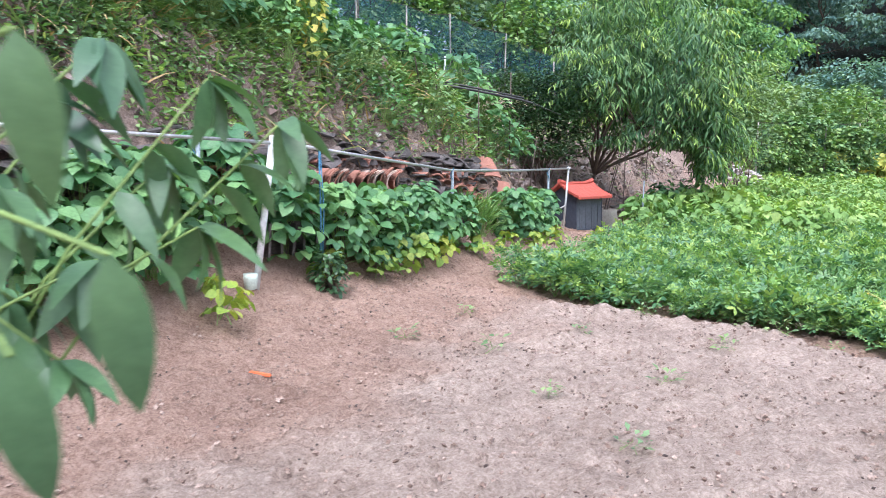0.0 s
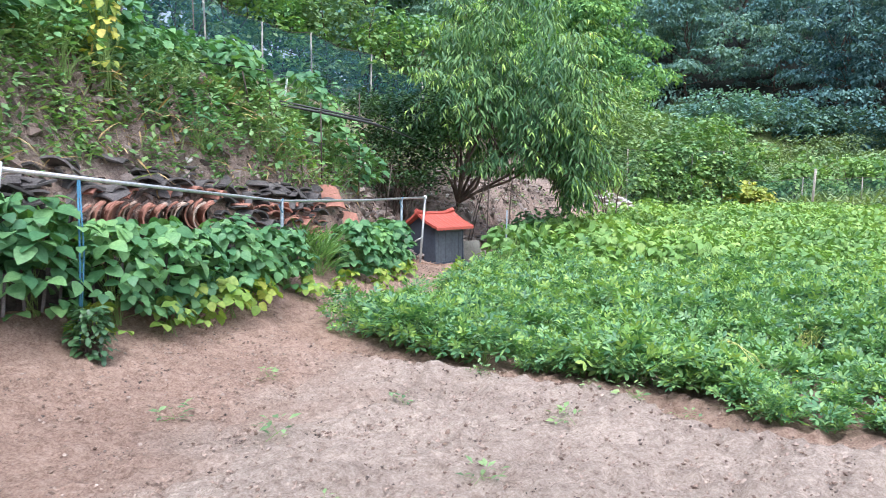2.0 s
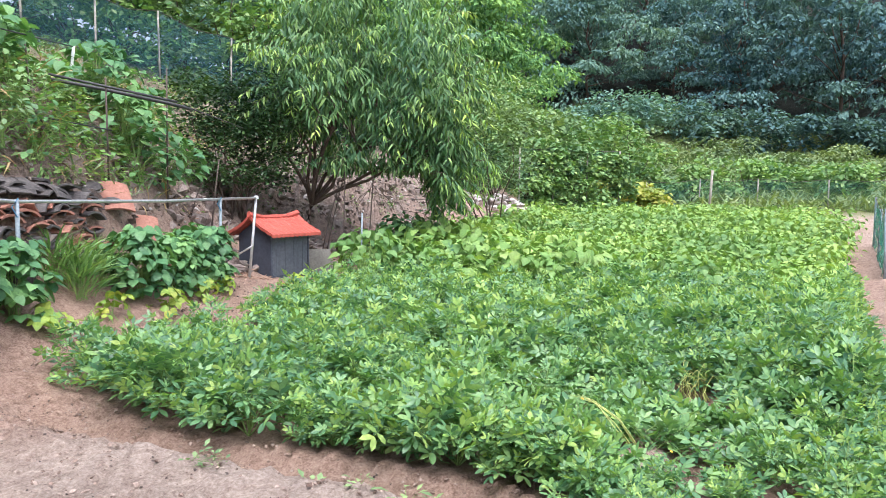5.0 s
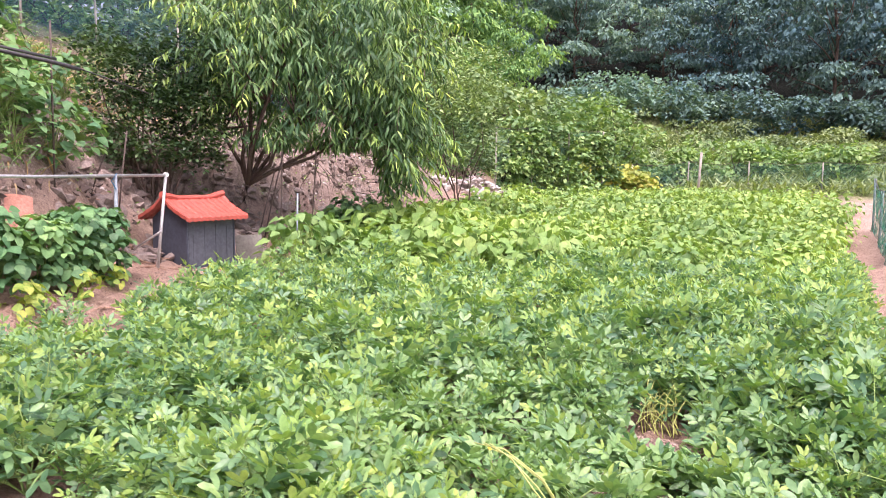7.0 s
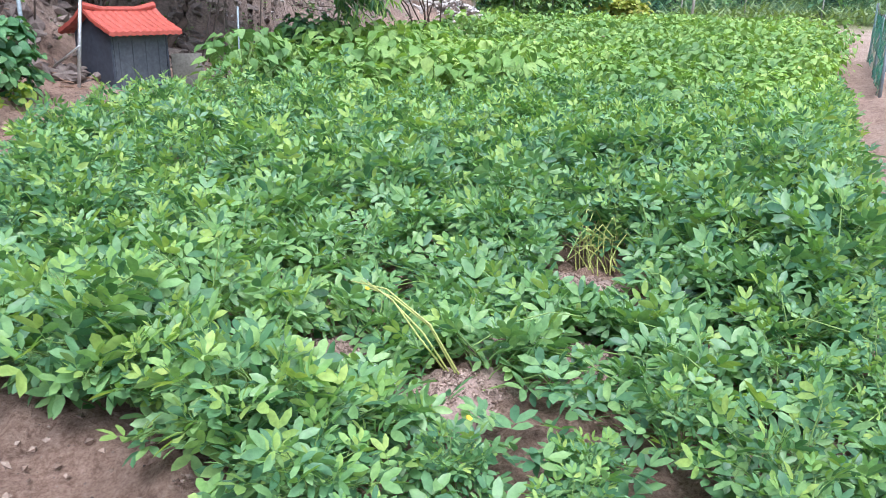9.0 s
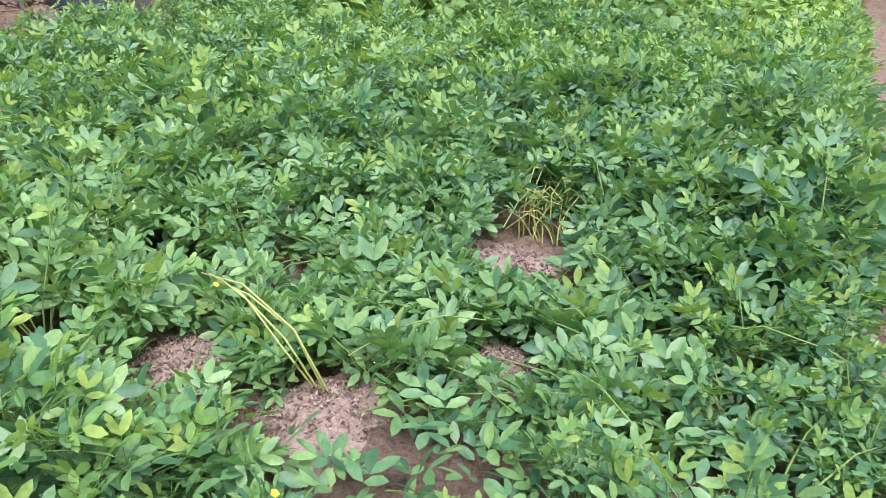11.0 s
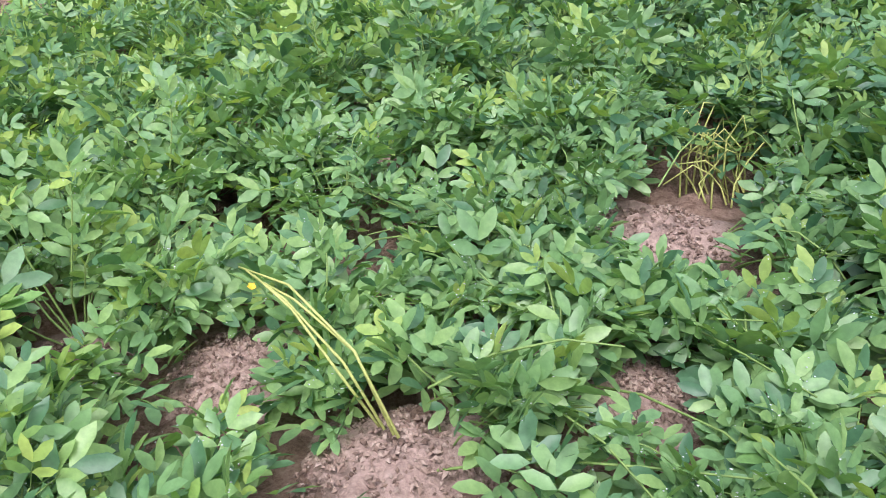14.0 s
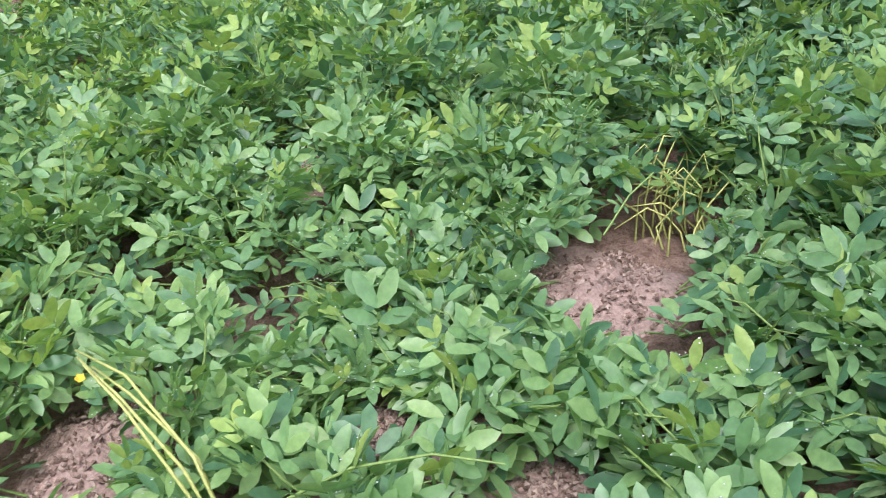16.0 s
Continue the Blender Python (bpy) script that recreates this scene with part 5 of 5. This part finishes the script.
far_shrubs()

net_fence("trellis_net", "green net standing in front of the vines", [(10.3, 27.5), (11.6, 27.9), (13.0, 28.4), (14.4, 28.9)], 2.2, GREENMESH, POST, 9, 0.05)


def bank_litter(name, label, mat, count, sizes, seed):
    r = np.random.default_rng(seed)
    x, y = r.uniform(-5, 9, count * 6), r.uniform(5, 25, count * 6)
    d = from_toe(x, y)
    k = (d < -0.1) & (d > -2.6) & (np.clip(0.5 + 0.7 * wave(x, y, 1.2, seed), 0.1, 1) > r.uniform(size=x.size))
    x, y = x[k][:count], y[k][:count]
    z = height(x, y)
    pts = []
    for a, b, c in zip(x, y, z):
        s = sizes[0] + (sizes[1] - sizes[0]) * r.uniform() ** 3
        pts.append(pose(a, b, c + s * 0.1, r.uniform(-50, 50), r.uniform(-50, 50), r.uniform(0, 360)) @ Matrix.Diagonal((s * r.uniform(0.6, 1.8), s, s * 0.7, 1)))
    tagged(new(name, to_mesh(name, *spread(GRIT, pts), mat, False)), label, "litter", kind="stuff")


GRIT = (np.array([(0.5, 0, 0), (-0.5, 0.1, 0), (0.1, 0.5, 0), (0, -0.5, 0.1), (0, 0.1, 0.5), (0.1, 0, -0.5)]), np.array([(0, 2, 4), (2, 1, 4), (1, 3, 4), (3, 0, 4), (2, 0, 5), (1, 2, 5), (3, 1, 5), (0, 3, 5)], np.int32))
DARKCRUMB = piece_material("dark_crumb", [(0.06, 0.045, 0.04), (0.13, 0.095, 0.08), (0.22, 0.165, 0.14)])
bank_litter("bank_stones", "small broken stones on the steep bank", STONE, 4500, (0.03, 0.2), 3)
bank_litter("bank_scraps", "dark bark and clay scraps on the steep bank", DARKCRUMB, 4500, (0.03, 0.16), 4)
bank_litter("bank_shards", "pale shards and grit on the steep bank", PALESTONE, 2200, (0.02, 0.12), 5)
hose([(-1.158, 7.636, 1.63), (-1.14, 7.56, 1.0), (-1.15, 7.5, 0.3)], 0.008, "blue cord hanging beside the beans", BLUENET)
hose([(-1.15, 7.65, 1.63), (-1.11, 7.56, 1.05), (-1.12, 7.48, 0.6)], 0.006, "second blue cord hanging beside the beans", BLUENET)
plant("dark_sapling", "small dark green sapling at the foot of the beans", "plant", foliage_meshes(bush_plan(np.random.default_rng(361), 0.13, 0.34, 300, 0.03, (-60, 20), (0.6, 1.0)), OVAL, BRANCHLEAF, BARK, 0.003), -1.05, 7.45, 0, 1.15)
tuft_mesh = foliage_meshes(bush_plan(np.random.default_rng(371), 0.16, 0.3, 120, 0.02, (35, 85), (0.8, 1.5)), LONG, WEED, STEM, 0.003)
for tx, ty in ((0.4, 11.7), (0.6, 12.0), (0.25, 11.5), (0.5, 11.5)):
    plant("grass_tuft", "tall tuft of green grass beside the beans", "grass", tuft_mesh, tx, ty, tx * 400, 0.95, "grass tufts by the bank")

# ---- the leafy branch beside the start of the walk ----


def near_branch():
    r = np.random.default_rng(17)
    bx, by = -0.78, 1.25
    g = ground_at(bx, by) - 0.03
    top = thing("tall_plant", "tall green plant with drooping pointed leaves in tufts", "vegetable plant", (bx, by, g))
    main = [(0, 0, 0), (0.03, 0.02, 0.5), (0.06, 0.0, 1.0), (0.1, 0.03, 1.35), (0.14, 0.05, 1.6)]
    part("stem", to_mesh("stem", *tube(main, [0.012, 0.01, 0.008, 0.005, 0.003], 8), STEM), top)
    leaf = to_mesh("leaf", *blade(0.125, 0.043, 5, 0.25, 0.35, 0.4), BRANCHLEAF)
    ends = [(-0.17, 1.45, 1.57), (-0.27, 1.38, 1.63), (-0.36, 1.42, 1.5), (-0.3, 1.4, 1.4), (-0.42, 1.3, 1.36), (-0.5, 1.36, 1.58), (-0.5, 1.2, 1.47), (-0.4, 1.3, 1.68), (-0.46, 1.25, 1.22), (-0.55, 1.3, 1.3), (-0.11, 0.633, 1.445), (-0.175, 0.63, 1.38), (-0.16, 0.63, 1.585)]
    for k, (ex, ey, ez) in enumerate(ends):
        e = Vector((ex - bx, ey - by, ez - g))
        a = Vector((0.06, 0.0, 0.85 + 0.05 * k))
        mid = a.lerp(e, 0.55) + Vector((0, 0, 0.06))
        part("side_shoot", to_mesh("side_shoot", *tube([a, mid, e], [0.0035, 0.003, 0.002], 6), STEM), top)
        out = heading_of(e - mid)
        close = ey < 1
        for j in range(1 if close else 9):
            p = e if j < 6 else mid.lerp(e, r.uniform(0.2, 0.8))
            part("leaf", leaf, top, m=leaf_pose(p, -66 if close else out + r.uniform(-110, 110), -84 if close else r.uniform(-75, -5), 8 if close else r.uniform(-35, 35), 0.9 if close else r.uniform(0.75, 1.1)))


near_branch()

# ---- soil heaps, pebbles and small weeds ----


def heaps():
    r = np.random.default_rng(19)
    for hx, hy, hr in HEAPS:
        n, vs, fs = 22, [], []
        for j in range(7):
            u = j / 6
            for i in range(n):
                a = 2 * math.pi * i / n
                rad = hr * 1.25 * u * (1 + 0.15 * math.sin(3 * a + hx * 9) + 0.1 * math.sin(5 * a))
                x, y = hx + rad * math.cos(a), hy + rad * math.sin(a)
                vs.append((x, y, ground_at(x, y) - 0.01 + 0.06 * (1 - u * u) + 0.008 * r.normal()))
        for j in range(6):
            for i in range(n):
                a, b = j * n + i, j * n + (i + 1) % n
                fs += [(a, a + n, b + n), (a, b + n, b)]
        tagged(new("soil_mound", to_mesh("soil_mound", vs, fs, HEAPSOIL)), "small heap of gritty reddish soil between peanut plants", "soil heap", "soil heaps in the field")
    pts = []
    for hx, hy, hr in HEAPS:
        for k in range(800):
            a, u = r.uniform(0, 2 * math.pi), math.sqrt(r.uniform())
            rad = hr * 1.2 * u
            x, y = hx + rad * math.cos(a), hy + rad * math.sin(a)
            s = r.uniform(0.005, 0.014)
            pts.append(pose(x, y, ground_at(x, y) + 0.061 * (1 - u * u) - 0.004, r.uniform(0, 90), r.uniform(0, 90), r.uniform(0, 360)) @ Matrix.Diagonal((s, s * 1.7, s, 1)))
    tagged(new("heap_grit", to_mesh("heap_grit", *spread(GRIT, pts), PEBBLE, False)), "coarse pinkish grit on the soil heaps", "grit", kind="stuff")


HEAPSOIL = surface("heap_soil", (0.23, 0.155, 0.125), (0.44, 0.33, 0.28), 12.0, rough=0.95, relief=0.8, depth=0.01)
heaps()


def crumbs(name, label, mat, count, sizes, keep, seed):
    r = np.random.default_rng(seed)
    x, y = r.uniform(-3.5, 6.5, count * 3), r.uniform(1.2, 14.5, count * 3)
    k = (from_toe(x, y) > 0.5) & (field_depth(x, y) < 0.05) & (keep(x, y) > r.uniform(size=x.size))
    x, y = x[k][:count], y[k][:count]
    z = height(x, y)
    pts = []
    for a, b, c in zip(x, y, z):
        s = sizes[0] + (sizes[1] - sizes[0]) * r.uniform() ** 3
        pts.append(pose(a, b, c + s * 0.12, r.uniform(-40, 40), r.uniform(-40, 40), r.uniform(0, 360)) @ Matrix.Diagonal((s * r.uniform(0.7, 1.5), s, s * 0.7, 1)))
    tagged(new(name, to_mesh(name, *spread(GRIT, pts), mat, False)), label, "grit", kind="stuff")


crumbs("pale_grit", "pale pinkish grit and clods on the bare soil", PEBBLE, 26000, (0.006, 0.036), lambda x, y: np.clip(0.6 + 0.5 * wave(x, y, 1.4, 3), 0.1, 1), 23)
crumbs("dark_litter", "dark crumbs and leaf scraps on the bare soil", DARKCRUMB, 9000, (0.006, 0.03), lambda x, y: np.clip(0.4 + 0.7 * wave(x, y, 0.9, 7), 0.05, 1), 24)


def small_things():
    r = np.random.default_rng(29)
    x, y = -1.2, 5.35
    v, f = moved(box(0.17, 0.035, 0.02, 0.007), pose(0, 0, 0, 4, 3, -20))
    ob = thing("clay_shard", "small bright orange clay shard on the soil", "shard", (x, y, ground_at(x, y)))
    part("piece", to_mesh("piece", v, f, CLAY, False), ob)
    x, y = -1.62, 6.8
    ob = thing("plastic_cup", "translucent pale green plastic cup tied to the white pipe", "cup", (x, y, ground_at(x, y)), 20)
    cup = tube([(0, 0, 0), (0, 0, 0.01), (0, 0, 0.09), (0, 0, 0.14)], [0.035, 0.05, 0.06, 0.062], 14)
    part("body", to_mesh("body", *cup, CUP), ob)
    x, y = 0.86, 10.4
    ob = new("white_stone", to_mesh("white_stone", *(lambda s: (s[0] * 0.07, s[1]))(rubble(4, 1.0)), WHITE, False))
    ob.matrix_basis = pose(x, y, ground_at(x, y) + 0.01)
    tagged(ob, "small white stone on the path", "stone")
    tuft = [foliage_meshes(bush_plan(np.random.default_rng(400 + i), 0.09, 0.09, 16, 0.1, (-10, 45), (0.5, 1.0)), SMALL, GREYLEAF, STEM, 0.002) for i in range(3)]
    for x, y in ((1.0, 4.05), (1.9, 7.45), (1.83, 7.5), (2.6, 7.0), (0.4, 6.1), (2.2, 6.2), (1.2, 6.8), (2.75, 6.6), (0.2, 7.6), (-0.3, 6.6), (1.5, 5.3), (2.9, 6.9), (2.4, 7.6), (0.7, 5.0), (3.0, 6.2)):
        plant("small_weed", "tiny pale green weed on the bare soil", "weed", tuft[r.integers(3)], x, y, r.uniform(0, 360), r.uniform(0.7, 1.4), "weeds on the bare soil")
    # pale yellow stems lying bent beside the largest heap
    top = thing("bent_stems", "bundle of bent pale yellow peanut stems", "stems", (5.36, 8.7, ground_at(5.36, 8.7)))
    for k in range(24):
        a, b = r.normal() * 0.07, r.normal() * 0.05
        h, lean, back = r.uniform(0.12, 0.3), r.uniform(-0.2, 0.16), r.uniform(-0.02, 0.16)
        mid = Vector((a + lean * 0.35 + r.normal() * 0.015, b + back * 0.3, h * 0.75))
        pts = [(a, b - 0.05, 0.02), (a + lean * 0.1 + r.normal() * 0.01, b, h * 0.4), mid, (a + lean * 0.8, b + back * 0.7, h), (a + lean * 1.5, b + back, h * r.uniform(0.5, 1.05))]
        part("stem", to_mesh("stem", *tube(pts, [0.0038, 0.0036, 0.0034, 0.003, 0.0022], 5), YSTEM), top)
    for x, y, dx, dy in ((4.27, 7.53, -0.2, 0.15),):
        top = thing("runner_stems", "pale yellow-green peanut runners over the leaves", "stems", (x, y, ground_at(x, y)))
        for k in range(4):
            o, c, e = 0.013 * k + r.uniform(-0.006, 0.006), r.normal() * 0.012, r.uniform(0.75, 1.2)
            pts = [(o, -o, 0.07), (dx * 0.4 + o + c, dy * 0.4 + c, 0.18 + o), (dx * 0.8 * e + o * 0.6 - c, dy * 0.8 * e + o, 0.2 + 0.1 * e), (dx * 1.2 * e, dy * 1.2 * e + o, 0.24 + 0.11 * e - o)]
            part("stem", to_mesh("stem", *tube(pts, [0.0038, 0.0034, 0.003, 0.002], 6), YSTEM), top)
    petal = to_mesh("flower", *join([moved(blade(0.011, 0.01, 2, 0.2, 0.1, 0.6), pose(0, 0, 0, 35, 0, a)) for a in (0, 75, 150, 225, 300)]), PETAL)
    for x, y, z in ((4.03, 7.69, 0.22), (4.15, 6.85, 0.16), (4.9, 9.3, 0.12)):
        ob = new("peanut_flower", petal)
        ob.matrix_basis = pose(x, y, z, 30, 0, 40)
        tagged(ob, "tiny yellow peanut flower on a runner", "flower")


def white_rag():
    """A scrap of cloth hung over the pipe's post."""
    r = np.random.default_rng(37)
    n, m, vs, fs = 7, 10, [], []
    for j in range(m):
        for i in range(n):
            u, w = i / (n - 1) - 0.5, j / (m - 1)
            vs.append((0.14 * u * (0.5 + 0.6 * w), 0.03 * math.sin(9 * u + 3 * w) - 0.03, -0.26 * w + 0.01 * r.normal() - 0.05 * abs(u) * w))
    for j in range(m - 1):
        for i in range(n - 1):
            a = j * n + i
            fs += [(a, a + 1, a + n + 1), (a, a + n + 1, a + n)]
    ob = new("cloth_scrap", to_mesh("cloth_scrap", vs, fs, WHITE))
    ob.matrix_basis = pose(1.7, 13.8, 0.98, 0, 0, -15)
    tagged(ob, "small dirty white cloth scrap hanging on the pipe post", "cloth")


white_rag()
CUP = surface("pale_plastic", (0.5, 0.6, 0.52), (0.62, 0.72, 0.64), 8.0, rough=0.4)
PETAL = surface("yellow_petal", (0.75, 0.42, 0.02), (0.85, 0.55, 0.04), 30.0, rough=0.6)
small_things()
